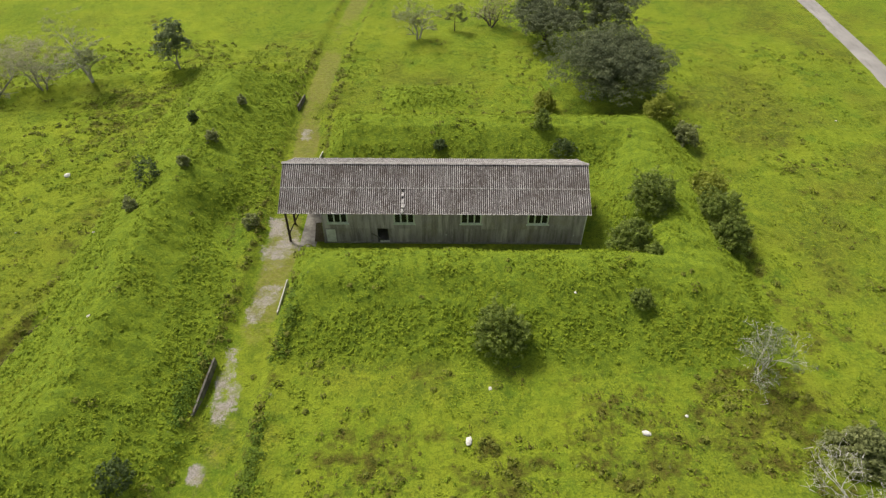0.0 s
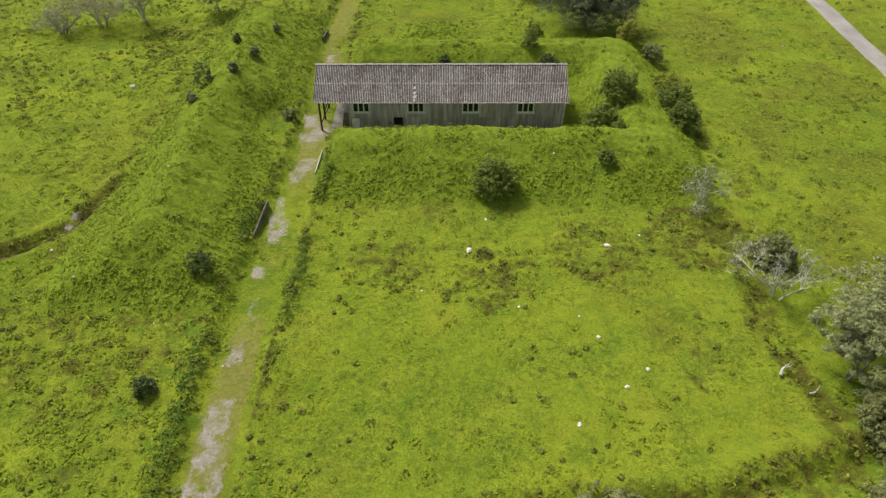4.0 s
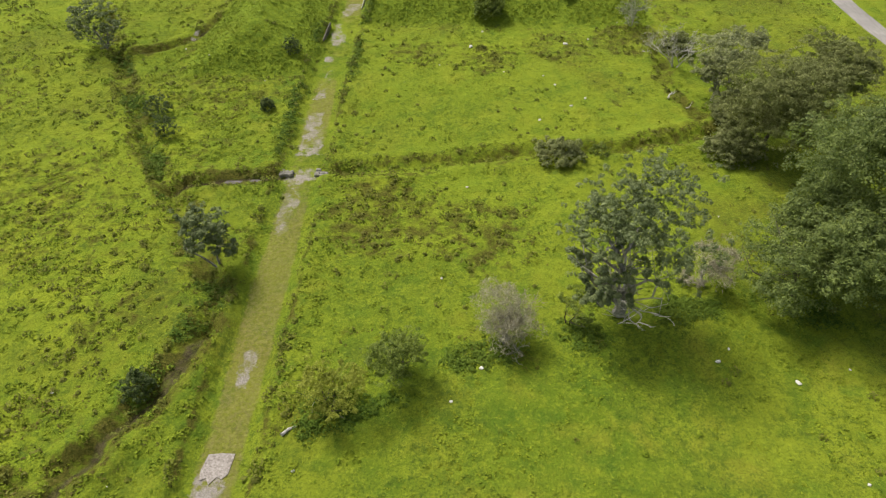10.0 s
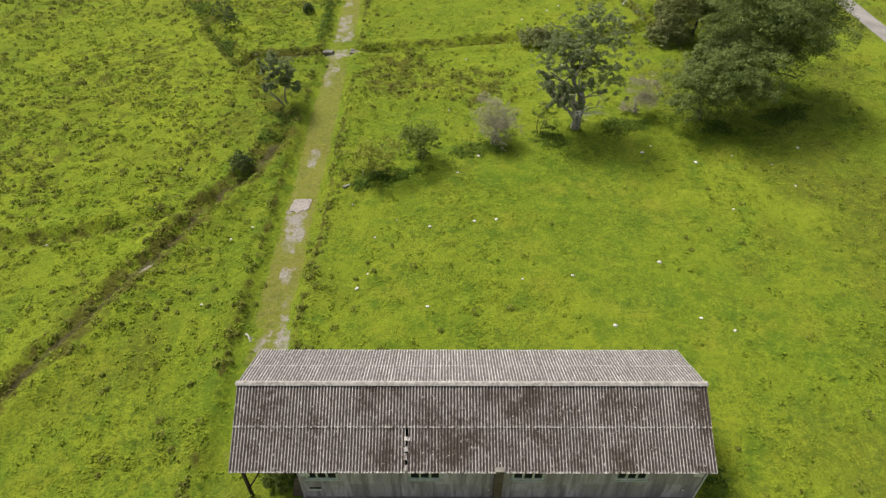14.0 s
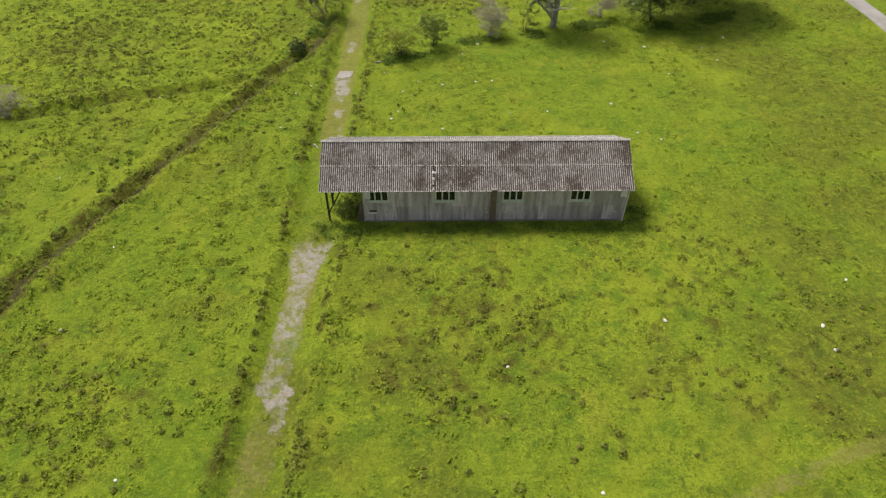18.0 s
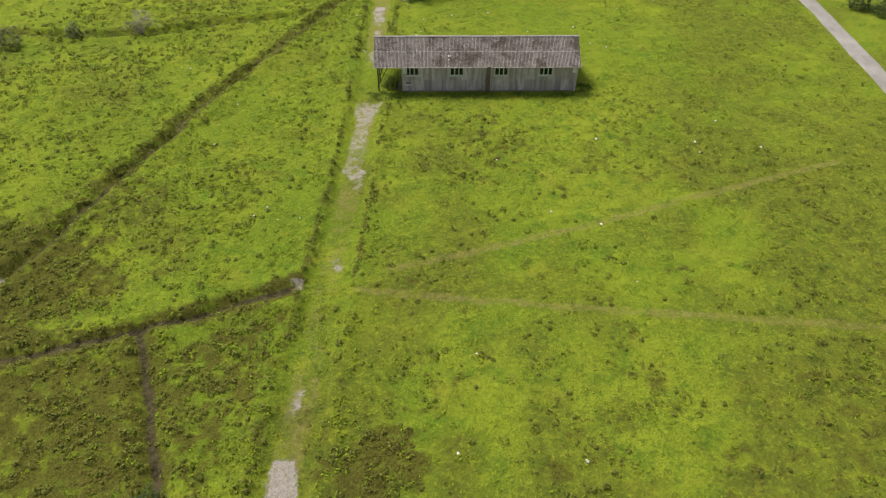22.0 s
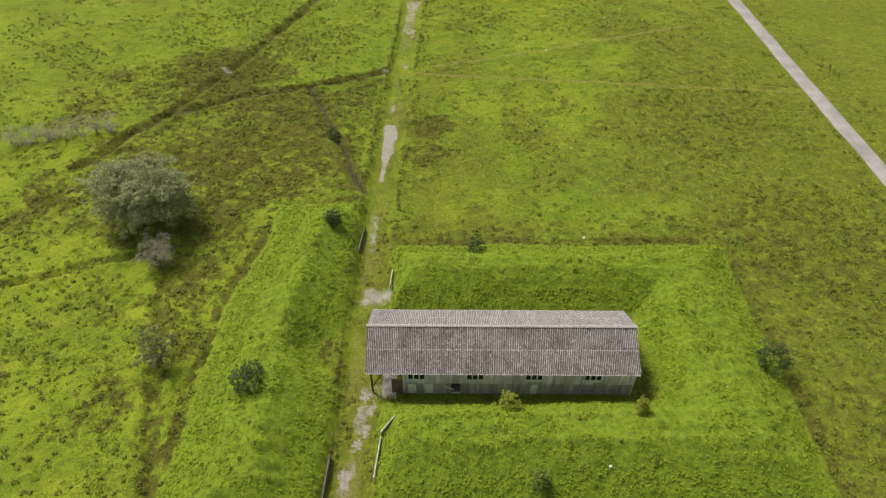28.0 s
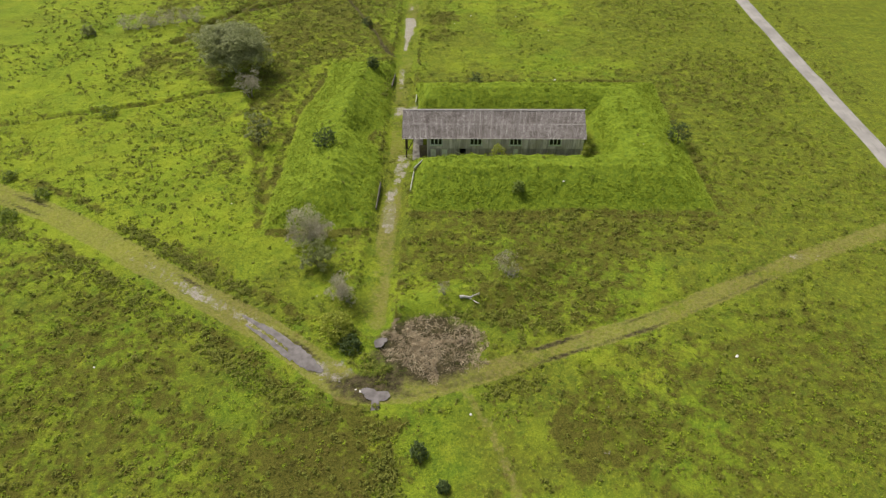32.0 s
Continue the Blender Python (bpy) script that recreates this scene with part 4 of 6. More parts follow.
    # corner boards and what marks each shed
    part("corner_board", boxed((WALL_X0 - 0.03, WALL_Y0 - 0.10, 0.0), (WALL_X0 + 0.16, WALL_Y0 - 0.082, EAVE - 0.2)), WALL_SHEETS[k], s)
    part("bolt_plate", boxed((WALL_X1 - 1.0, WALL_Y0 - 0.09, 1.05), (WALL_X1 - 0.86, WALL_Y0 - 0.05, 1.19), 0.01), WHITE_BOARD, s, "small white plate")
    part("bolt_plate", boxed((16.6, WALL_Y0 - 0.09, 1.05), (16.74, WALL_Y0 - 0.05, 1.19), 0.01), WHITE_BOARD, s, "small white plate")

    def board(x, w, z0, z1, mat, name, label, tilt=0.0):
        return part(name, boxed((-w / 2, -0.015, 0), (w / 2, 0.015, z1 - z0), 0.005), mat, s, label, pose(x + w / 2, WALL_Y0 - 0.075, z0, 0, tilt, 0))

    if k == 0:
        board(4.45, 0.95, 0.05, 1.75, WHITE_BOARD, "patch_board", "white painted board")
        board(10.2, 0.14, 0.35, 1.9, TIMBER, "broken_board", "snapped grey board", -52)
        board(9.9, 1.0, 0.02, 0.35, WHITE_BOARD, "patch_board", "white painted board")
    elif k == 1:
        duct = part("vent_duct", boxed((16.95, WALL_Y0 - 0.42, 0.0), (17.5, WALL_Y0 - 0.075, EAVE + 0.05), 0.02), BROWN_BOARD, s, "dark brown timber vent duct")
        part("duct_cap", boxed((16.9, WALL_Y0 - 0.46, EAVE + 0.06), (17.55, WALL_Y0 - 0.1, EAVE + 0.11), 0.015), CONCRETE, duct, "pale duct cap")
        board(4.35, 0.62, 2.95, 3.85, WHITE_BOARD, "patch_board", "white painted board")
        board(29.85, 0.6, 3.0, 3.9, WHITE_BOARD, "patch_board", "white painted board")
        board(4.75, 0.75, 1.25, 1.45, DARK_INSIDE, "air_slot", "dark air slot")
        board(4.6, 0.9, 1.0, 1.22, WHITE_BOARD, "patch_board", "white painted board")
    else:
        board(4.75, 0.9, 0.1, 1.75, WHITE_BOARD, "patch_board", "white painted board")
        board(6.65, 0.95, 0.1, 1.75, WHITE_BOARD, "patch_board", "white painted board")
        board(9.95, 0.16, 0.75, 1.9, WHITE_BOARD, "broken_board", "slanting white board", -58)
        board(9.7, 1.1, 0.02, 0.3, WHITE_BOARD, "patch_board", "white painted board")
        board(18.9, 0.75, 0.1, 1.8, WHITE_BOARD, "patch_board", "white painted board")
        board(11.55, 1.2, 2.5, 2.72, DARK_INSIDE, "air_slot", "dark air slot")
    part("downpipe", bar(bmesh.new(), (WALL_X1 - 0.05, WALL_Y0 - 0.16, -0.05), (WALL_X1 + 0.05, WALL_Y0 - 0.16, EAVE - 0.1), 0.05, 8), WHITE_BOARD, s, "pale downpipe")
    # concrete loading strip under the canopy
    if k != 1:
        strip = boxed((sx + 1.6, sy - 1.2, sz - 0.35), (sx + 3.3, sy + 10.6, sz + 0.03), 0.02)
        tagged(part("loading_strip", strip, CONCRETE), "worn grey concrete loading strip under the shed canopy", "concrete slab", "loading strips")
    return s


first = shed(0, roof_gaps={(0, 11)}, wall_gaps={5})
second = shed(1, roof_gaps={(0, 10)})
third = shed(2, wall_gaps={5})


# ---------------------------------------------------------------- trees and bushes
def frond_mesh(name, centres, size, mat, rng, flat=0.6, count=10, spread=0.45):
    """Leaf clumps: each centre gets a cap of small tilted leaf faces."""
    c = np.repeat(np.asarray(centres, float), count, 0)
    n = len(c)
    off = rng.normal(0, 1, (n, 3))
    off /= np.linalg.norm(off, axis=1, keepdims=True)
    off[:, 2] = np.where(off[:, 2] < -0.25, -off[:, 2], off[:, 2])
    c = c + off * (1, 1, flat) * spread * rng.uniform(0.7, 1.1, (n, 1))
    nor = off + (0, 0, 0.5) + rng.normal(0, 0.38, (n, 3))
    d = np.cross(nor, rng.normal(0, 1, (n, 3)))
    d /= np.linalg.norm(d, axis=1, keepdims=True) + 1e-9
    u = np.cross(d, nor)
    u /= np.linalg.norm(u, axis=1, keepdims=True) + 1e-9
    s = size * rng.uniform(0.6, 1.4, (n, 1))
    v = np.stack([c - d * s * 0.6 - u * s * 0.5, c - d * s * 0.5 + u * s * 0.55, c + d * s], 1).reshape(-1, 3)
    return raw_mesh(name, v, np.arange(3 * n).reshape(-1, 3), mat, 3)


def limb(bm, pts, radii, sides=6):
    """A tapered tube along points."""
    rings = []
    for i, (p, r) in enumerate(zip(pts, radii)):
        d = (pts[min(i + 1, len(pts) - 1)] - pts[max(i - 1, 0)]).normalized()
        u = d.orthogonal().normalized()
        w = d.cross(u)
        rings.append([bm.verts.new(p + (u * math.cos(a) + w * math.sin(a)) * r) for a in (2 * math.pi * k / sides for k in range(sides))])
    for a, b in zip(rings, rings[1:]):
        for k in range(sides):
            bm.faces.new((a[k], a[(k + 1) % sides], b[(k + 1) % sides], b[k]))
    bm.faces.new(rings[-1])


def skeleton_of(rnd, h, width, stems=1, lean=0.15, depth=3, rise=0.35, thick=0.035, forks=(3, 5), twist=0.35):
    """Grows limbs; returns a bmesh and the outer twig ends."""
    bm = bmesh.new()
    ends = []

    def grow(p, d, length, r, level):
        n = 4
        pts, rad = [p], [r]
        for i in range(n):
            d = (d + Vector((rnd.gauss(0, twist), rnd.gauss(0, twist), rnd.gauss(0, twist * 0.5))) * 0.5).normalized()
            p = p + d * length / n
            pts.append(p)
            rad.append(r * (1 - 0.5 * (i + 1) / n))
        limb(bm, pts, rad, 7 if level == 0 else (5 if level == 1 else 3))
        if level >= depth:
            ends.extend(pts[2:])
            return
        for _ in range(rnd.randint(*forks)):
            i = rnd.randint(1 if level == 0 else 1, n)
            a = rnd.uniform(0, 2 * math.pi)
            out = Vector((math.cos(a), math.sin(a), rnd.uniform(-0.15, 0.75)))
            nd = (pts[min(i, n)] - pts[max(i - 1, 0)]).normalized() * rise + out * (width / h + 0.35)
            grow(pts[i], nd.normalized(), length * rnd.uniform(0.55, 0.85), max(rad[i] * 0.7, 0.008), level + 1)

    for k in range(stems):
        a = rnd.uniform(0, 2 * math.pi)
        d = Vector((math.cos(a) * lean, math.sin(a) * lean, 1)).normalized()
        base = Vector((math.cos(a), math.sin(a), 0)) * (0.0 if stems == 1 else 0.25)
        grow(base + Vector((0, 0, -0.25)), d, h * (0.46 if depth > 2 else 0.6), h * thick / (stems ** 0.5), 0)
    return bm, ends


def crown_points(rng, w, h, base, n, lumps=9, subs=7):
    """Places on the outside of a crown made of lumps upon lumps, with gaps between them."""
    out = []
    for k in range(lumps):
        a, e = rng.uniform(0, 2 * np.pi), rng.uniform(-0.9, 1.0)
        r = w * 0.5 * rng.uniform(0.25, 0.72) * math.sqrt(max(0.1, 1 - (0.75 * e) ** 2))
        c = np.array([math.cos(a) * r, math.sin(a) * r, base + (h - base) * (0.5 + 0.30 * e)])
        s = rng.uniform(0.16, 0.27) * np.array([w, w, (h - base) * 0.85])
        q = rng.normal(0, 1, (subs, 3))
        q /= np.linalg.norm(q, axis=1, keepdims=True)
        q[:, 2] = np.where(q[:, 2] < -0.35, -q[:, 2], q[:, 2])
        p = rng.normal(0, 1, (n // lumps, 3))
        p /= np.linalg.norm(p, axis=1, keepdims=True)
        p[:, 2] = np.where(p[:, 2] < -0.4, -p[:, 2], p[:, 2])
        pick = rng.integers(0, subs, len(p))
        big = rng.uniform(0.32, 0.55, subs)[pick][:, None]
        out.append(c + (q[pick] * 0.85 + p * big) * s)
    out = np.concatenate(out)
    return out[out[:, 2] > 0.05]


# leaf, bark, leaf length, leaves per clump, clump radius
KINDS = {
    "ash": (LEAF_ASH, BARK_GREY, 0.145, 20, 0.32),
    "alder": (LEAF_ALDER, BARK_BROWN, 0.115, 26, 0.33),
    "oak": (LEAF_OAK, BARK_GREY, 0.135, 22, 0.25),
    "sycamore": (LEAF_SYC, BARK_BROWN, 0.125, 28, 0.40),
    "willow": (LEAF_WILLOW, BARK_BROWN, 0.115, 24, 0.30),
    "hawthorn": (LEAF_HAW, BARK_BROWN, 0.085, 22, 0.22),
    "golden": (LEAF_GOLD, BARK_BROWN, 0.085, 18, 0.22),
    "thicket": (LEAF_THICKET, BARK_BROWN, 0.115, 24, 0.30),
    "birch": (LEAF_ASH, DEADWOOD, 0.10, 13, 0.30),
    "gorse": (LEAF_GORSE, BARK_BROWN, 0.080, 20, 0.19),
}


def plant(name, kind, x, y, h, w, seed, label, category="tree", clumps=300, base=0.25, stems=1, lumps=9, open_crown=0.0, group="", thick=0.022, rise=0.35):
    rnd, rng = random.Random(seed), np.random.default_rng(seed)
    leaf, bark, size, per, spread = KINDS[kind]
    t = empty(name, x, y, ground_z(x, y), label, category, group)
    bm, ends = skeleton_of(rnd, h * 0.95, w, stems, depth=2 if h < 5 else 3, forks=(2, 3) if h < 5 else (3, 4), thick=thick, rise=rise)
    for v in bm.verts:                           # keep the limbs inside the crown
        r = math.hypot(v.co.x, v.co.y)
        k = min(1.0, 0.46 * w / r) if r > 0 else 1
        v.co.x, v.co.y, v.co.z = v.co.x * k, v.co.y * k, min(v.co.z, h * 0.93)
    part("trunk", bm, bark, t)
    pts = crown_points(rng, w, h, h * base, int(clumps * (1 - open_crown)), lumps)
    if open_crown and ends:
        e = np.array([(p.x, p.y, p.z) for p in ends])
        r = np.hypot(e[:, 0], e[:, 1])
        k = np.minimum(1, 0.46 * w / np.maximum(r, 0.01))
        e[:, 0], e[:, 1], e[:, 2] = e[:, 0] * k, e[:, 1] * k, np.minimum(e[:, 2], h * 0.93)
        e = e[e[:, 2] > h * base * 0.8]
        pick = e[rng.integers(0, len(e), int(clumps * open_crown))]
        pts = np.concatenate([pts, pick]) if open_crown < 1 else pick
    me = frond_mesh("crown", pts, size, leaf, rng, 0.65, per, spread * max(1.0, min(1.5, w / 10.5)))
    c = new("crown", me)
    c.parent = t
    return t


def bare_tree(name, x, y, h, w, seed, label, bark, stems=2, twigs=900, category="tree", leafy=None, leaves=0):
    rnd, rng = random.Random(seed), np.random.default_rng(seed)
    t = empty(name, x, y, ground_z(x, y), label, category)
    bm, ends = skeleton_of(rnd, h, w, stems, lean=0.28 if bark is DEADWOOD else 0.5, depth=3, rise=0.95 if bark is DEADWOOD else 0.45, forks=(3, 4), thick=0.022 if bark is DEADWOOD else 0.034, twist=0.5)
    part("trunk", bm, bark, t)
    e = np.array([(p.x, p.y, p.z) for p in ends])
    twigs = int(twigs * (0.4 if bark is DEADWOOD else 2.2))
    if twigs:
        p = e[rng.integers(0, len(e), twigs)]
        if bark is not DEADWOOD:                 # the fine twigs fill a rounded crown
            fill = crown_points(rng, w, h * 1.05, h * 0.12, twigs, 10, 5)
            fill = fill[rng.permutation(len(fill))][: int(twigs * 0.6)]
            p[: len(fill)] = fill
        d = rng.normal(0, 1, (twigs, 3)) * (1, 1, 0.7)
        d /= np.linalg.norm(d, axis=1, keepdims=True)
        u = np.cross(d, rng.normal(0, 1, (twigs, 3)))
        u /= np.linalg.norm(u, axis=1, keepdims=True)
        ln = rng.uniform(0.35, 0.85, (twigs, 1)) * h / 7.5
        v = np.stack([p - u * 0.022, p + u * 0.022, p + d * ln], 1).reshape(-1, 3)
        c = new("twig_crown", raw_mesh("twig_crown", v, np.arange(3 * twigs).reshape(-1, 3), TWIG if bark is not DEADWOOD else DEADWOOD, 3))
        c.parent = t
    if leafy:
        p = e[rng.integers(0, len(e), leaves)]
        c = new("crown", frond_mesh("crown", p, 0.10, leafy, rng, 0.8, 12, 0.26))
        c.parent = t
    return t


def bush(kind, x, y, h, w, seed, label, clumps=130):
    """A dense low dome of leaf clumps with uneven shoulders and a few long shoots."""
    rnd, rng = random.Random(seed), np.random.default_rng(seed)
    leaf, bark, size, per, spread = KINDS[kind]
    t = empty("bush", x, y, ground_z(x, y), label, "bush")
    bm, _ = skeleton_of(rnd, h * 0.85, w, 3, depth=2, forks=(2, 3), thick=0.02)
    for v in bm.verts:
        r = math.hypot(v.co.x, v.co.y)
        k = min(1.0, 0.40 * w / r) if r > 0 else 1
        v.co.x, v.co.y, v.co.z = v.co.x * k, v.co.y * k, min(v.co.z, h * 0.8)
    part("trunk", bm, bark, t)
    n = int(clumps * 1.25)
    q = rng.normal(0, 1, (n, 3))
    q[:, 2] = np.abs(q[:, 2]) - 0.15
    q /= np.linalg.norm(q, axis=1, keepdims=True)
    bulge = np.array([0.72 + 0.34 * noise.noise(Vector(p) * 2.1 + Vector((seed * 1.7, 0, 0))) + 0.16 * noise.noise(Vector(p) * 5.0 + Vector((0, seed * 2.3, 0))) for p in q])
    bulge *= np.where(rng.uniform(0, 1, n) < 0.09, 1.22, 1.0) * rng.uniform(0.86, 1.05, n) * np.where(rng.uniform(0, 1, n) < 0.25, 0.72, 1.0)
    pts = q * bulge[:, None] * np.array([w * 0.62, w * 0.62, h * 1.05]) + (0, 0, h * 0.12)
    crown = new("crown", frond_mesh("crown", pts[pts[:, 2] > 0.03], size * (0.9 + 0.09 * min(w, 5)), leaf, rng, 0.8, max(10, per - 4), spread * min(1.2, 0.55 + 0.1 * w)))
    crown.parent = t
    return t


# big trees right of the field
plant("oak_tree", "oak", 29.3, 46.4, 14.3, 11.5, 24, "old spreading oak with grey limbs and a thinning green crown", clumps=1700, base=0.12, lumps=30, open_crown=0.55, thick=0.042, rise=0.9)
oak = bpy.data.objects["oak_tree"]
bm, _ = skeleton_of(random.Random(241), 13.4, 12.0, 1, lean=0.1, depth=3, rise=0.9, forks=(4, 5), thick=0.020, twist=0.45)
for v in bm.verts:
    r = math.hypot(v.co.x, v.co.y)
    k = min(1.0, 6.4 / r) if r > 0 else 1
    v.co.x, v.co.y, v.co.z = v.co.x * k, v.co.y * k, min(max(v.co.z, 2.6 + 0.35 * r) if r > 1.0 else v.co.z, 14.0)
part("dead_limbs", bm, DEADWOOD, oak, "bleached bare limbs reaching out of the crown")
plant("sycamore_tree", "sycamore", 53.5, 55.0, 15.5, 17.0, 2, "massive broad-leaved tree with a dense domed green crown", clumps=3400, base=0.06, lumps=34)
plant("sycamore_tree", "sycamore", 45.0, 48.5, 10.5, 12.5, 3, "dense rounded green tree in front of a larger one", clumps=2000, base=0.02, lumps=24)
plant("alder_tree", "alder", 50.5, 72.0, 11.0, 13.0, 4, "wide grey-green tree beside the ditch", clumps=2100, base=0.0, lumps=34)
plant("alder_tree", "alder", 57.5, 77.0, 10.5, 11.0, 5, "wide grey-green tree beside the ditch", clumps=1400, base=0.06, lumps=20)
# hedge line of small trees
plant("hawthorn_tree", "golden", 6.1, 36.8, 4.8, 6.6, 6, "low yellowing hawthorn bush on the old hedge line", "tree", 520, 0.10, 3, 9, 0.4)
plant("hawthorn_tree", "hawthorn", 11.0, 39.6, 5.4, 5.8, 7, "small hawthorn with a bleached crooked trunk", "tree", 520, 0.3, 2, 9, 0.5)
bare_tree("hawthorn_tree", 19.3, 43.4, 5.4, 6.5, 8, "leafless grey-brown hawthorn with a dense twig crown", BARK_GREY, 3, 2600)
plant("hawthorn_tree", "hawthorn", 25.0, 45.2, 4.0, 3.8, 9, "thin olive hawthorn beside the oak", "tree", 120, 0.3, 2, 7, 0.7)
bare_tree("hawthorn_tree", 37.6, 49.8, 4.8, 6.0, 10, "leafless spreading hawthorn with a crooked trunk", BARK_GREY, 1, 2200)
plant("young_tree", "oak", -6.5, 52.2, 7.8, 5.0, 11, "leaning grey-green tree beside the stream", "tree", 420, 0.2, 2, 11, 0.75)
# ditch side, east
bare_tree("dead_tree", 42.0, 104.2, 6.0, 4.2, 12, "dead bleached tree with bare branches and ivy at its foot", DEADWOOD, 3, 900, leafy=LEAF_OAK, leaves=120)
bare_tree("dead_tree", 45.0, 91.0, 7.4, 4.2, 13, "dead pale tree with spreading bare branches", DEADWOOD, 3, 1200, leafy=LEAF_WILLOW, leaves=80)
plant("ash_tree", "ash", 47.5, 82.5, 8.5, 9.0, 14, "half-dead tree with thin grey-green leaves", "tree", 700, 0.2, 2, 12, 0.7)
plant("ash_tree", "ash", 51.5, 87.0, 7.0, 8.5, 141, "thin grey-green tree in the ditch scrub", "tree", 620, 0.12, 2, 12, 0.5)
bush("willow", 46.4, 70.2, 3.4, 6.0, 144, "grey-green willow bush at the foot of the alder", 330)
bush("willow", 48.2, 77.2, 3.6, 5.0, 142, "grey-green willow bush in the ditch scrub", 330)
bush("willow", 46.6, 96.5, 2.8, 4.2, 143, "grey-green willow bush in the ditch scrub", 240)
bush("willow", 27.0, 69.8, 2.0, 5.2, 15, "low grey-green willow bush in the ditch", 170)
bush("hawthorn", 31.6, 70.4, 1.6, 2.2, 16, "small dark bush in the ditch", 60)
# around the first banked shed
plant("willow_tree", "thicket", 37.0, 151.0, 8.0, 16.0, 17, "large domed grey-green willow thicket behind the bank", clumps=4400, base=0.0, stems=3, lumps=60)
plant("willow_tree", "thicket", 31.0, 169.0, 7.5, 13.0, 18, "dark domed willow thicket", clumps=1800, base=0.0, stems=3, lumps=22)
plant("willow_tree", "thicket", 40.0, 170.0, 8.0, 12.0, 19, "dark domed willow thicket", clumps=1800, base=0.0, stems=3, lumps=22)
BUSHES = [("hawthorn", 20.5, 106.6, 3.5, 5.0), ("hawthorn", 33.8, 118.6, 3.2, 4.0), ("hawthorn", 36.4, 122.9, 3.5, 4.7), ("golden", 41.6, 141.0, 2.6, 3.6), ("hawthorn", 43.3, 122.0, 3.6, 4.8),
          ("hawthorn", 43.7, 119.2, 2.9, 4.2), ("golden", 43.6, 126.6, 2.7, 4.2), ("willow", 44.5, 138.2, 2.4, 3.4), ("hawthorn", 26.9, 137.0, 2.4, 2.0), ("golden", 28.5, 147.0, 3.0, 3.0),
          ("gorse", 29.2, 134.3, 1.5, 3.0), ("gorse", 14.9, 134.6, 1.2, 1.4), ("hawthorn", 35.4, 116.1, 1.1, 1.4), ("hawthorn", 32.9, 109.8, 1.0, 2.0)]
for i, (kind, x, y, h, w) in enumerate(BUSHES):
    bush(kind, x, y, h, w, 30 + i, {"hawthorn": "rounded green hawthorn bush growing on the bank", "golden": "yellow-tipped green bush beside the bank",
                                     "willow": "grey-green willow bush beside the bank", "gorse": "small dark bush on the bank"}[kind], 480 if h > 2.5 else 150)
BUSHES_W = [(-16.1, 126.8, 3.1, 2.9), (-16.0, 121.6, 1.4, 1.5), (-14.3, 137.4, 1.5, 1.1), (-9.8, 142.4, 1.3, 1.0), (-10.9, 133.4, 1.3, 1.5), (-12.2, 127.6, 1.1, 1.2), (-6.9, 93.0, 2.0, 2.6),
            (-8.0, 80.5, 1.5, 1.9), (-21.2, 79.2, 2.6, 3.4), (-18.6, 74.3, 2.8, 3.0), (-8.8, 38.3, 1.9, 2.8), (-13.2, -65.6, 2.2, 2.8), (-4.6, 122.5, 1.2, 1.8)]
for i, (x, y, h, w) in enumerate(BUSHES_W):
    bush("gorse" if h > 1.45 else "willow", x, y, h, w, 60 + i, "dark green gorse bush on rough grass" if h > 1.45 else "small grey-green thorn seedling on the bank", 130 if h > 1.45 else 46)
plant("birch_tree", "birch", -34.0, 153.0, 10.2, 11.5, 80, "pale-stemmed tree with a thin open crown", "tree", 560, 0.35, 2, 10, 0.85, thick=0.036, rise=0.7)
bare_tree("hawthorn_tree", -39.8, 151.0, 7.4, 8.0, 81, "grey leafless thorn tree on a low field bank", BARK_GREY, 4, 1500)
plant("young_tree", "oak", -23.1, 157.3, 6.8, 5.6, 82, "small upright green tree on a low field bank", "tree", 480, 0.15, 1, 12, 0.1)
bare_tree("hawthorn_tree", -46.0, 149.5, 8.4, 7.0, 83, "tall many-stemmed leafless thorn on a low field bank", BARK_GREY, 5, 900, leafy=LEAF_WILLOW, leaves=90)
plant("birch_tree", "birch", 10.8, 169.0, 7.5, 8.0, 84, "pale-stemmed tree with a thin open crown", "tree", 420, 0.3, 2, 8, 0.8, thick=0.034, rise=0.7)
plant("young_tree", "willow", 16.7, 172.0, 4.5, 4.0, 85, "small thin tree behind the bank", "tree", 120, 0.3, 1, 7, 0.5)
bare_tree("birch_tree", 22.5, 174.0, 7.0, 6.0, 86, "bare dark-stemmed tree behind the bank", BARK_BROWN, 3, 1200)
plant("young_tree", "oak", -35.0, 97.0, 7.5, 7.5, 87, "grey-green tree beside the stream", "tree", 420, 0.2, 2, 10, 0.5)
# around the third shed and the western hedge
plant("ash_tree", "ash", -38.0, -89.5, 9.6, 15.5, 88, "large tree with a soft grey-green crown", "tree", 3400, 0.0, 2, 46, 0.08)
bare_tree("hawthorn_tree", -33.0, -99.0, 5.5, 5.0, 89, "grey leafless thorn tree along the wet ditch", BARK_GREY, 2, 1300, leafy=LEAF_WILLOW, leaves=60)
plant("young_tree", "willow", -27.8, -116.5, 6.5, 5.5, 90, "thin leaning grey-green tree along the wet ditch", "tree", 170, 0.3, 2, 8, 0.8)
bare_tree("hawthorn_tree", -14.9, -142.5, 5.5, 7.5, 91, "wide leafless grey thorn with a dense twig crown", BARK_GREY, 4, 3200)
plant("hawthorn_tree", "willow", -12.6, -148.2, 5.0, 5.5, 92, "grey-green hawthorn with pale branches", "tree", 210, 0.2, 2, 8, 0.6)
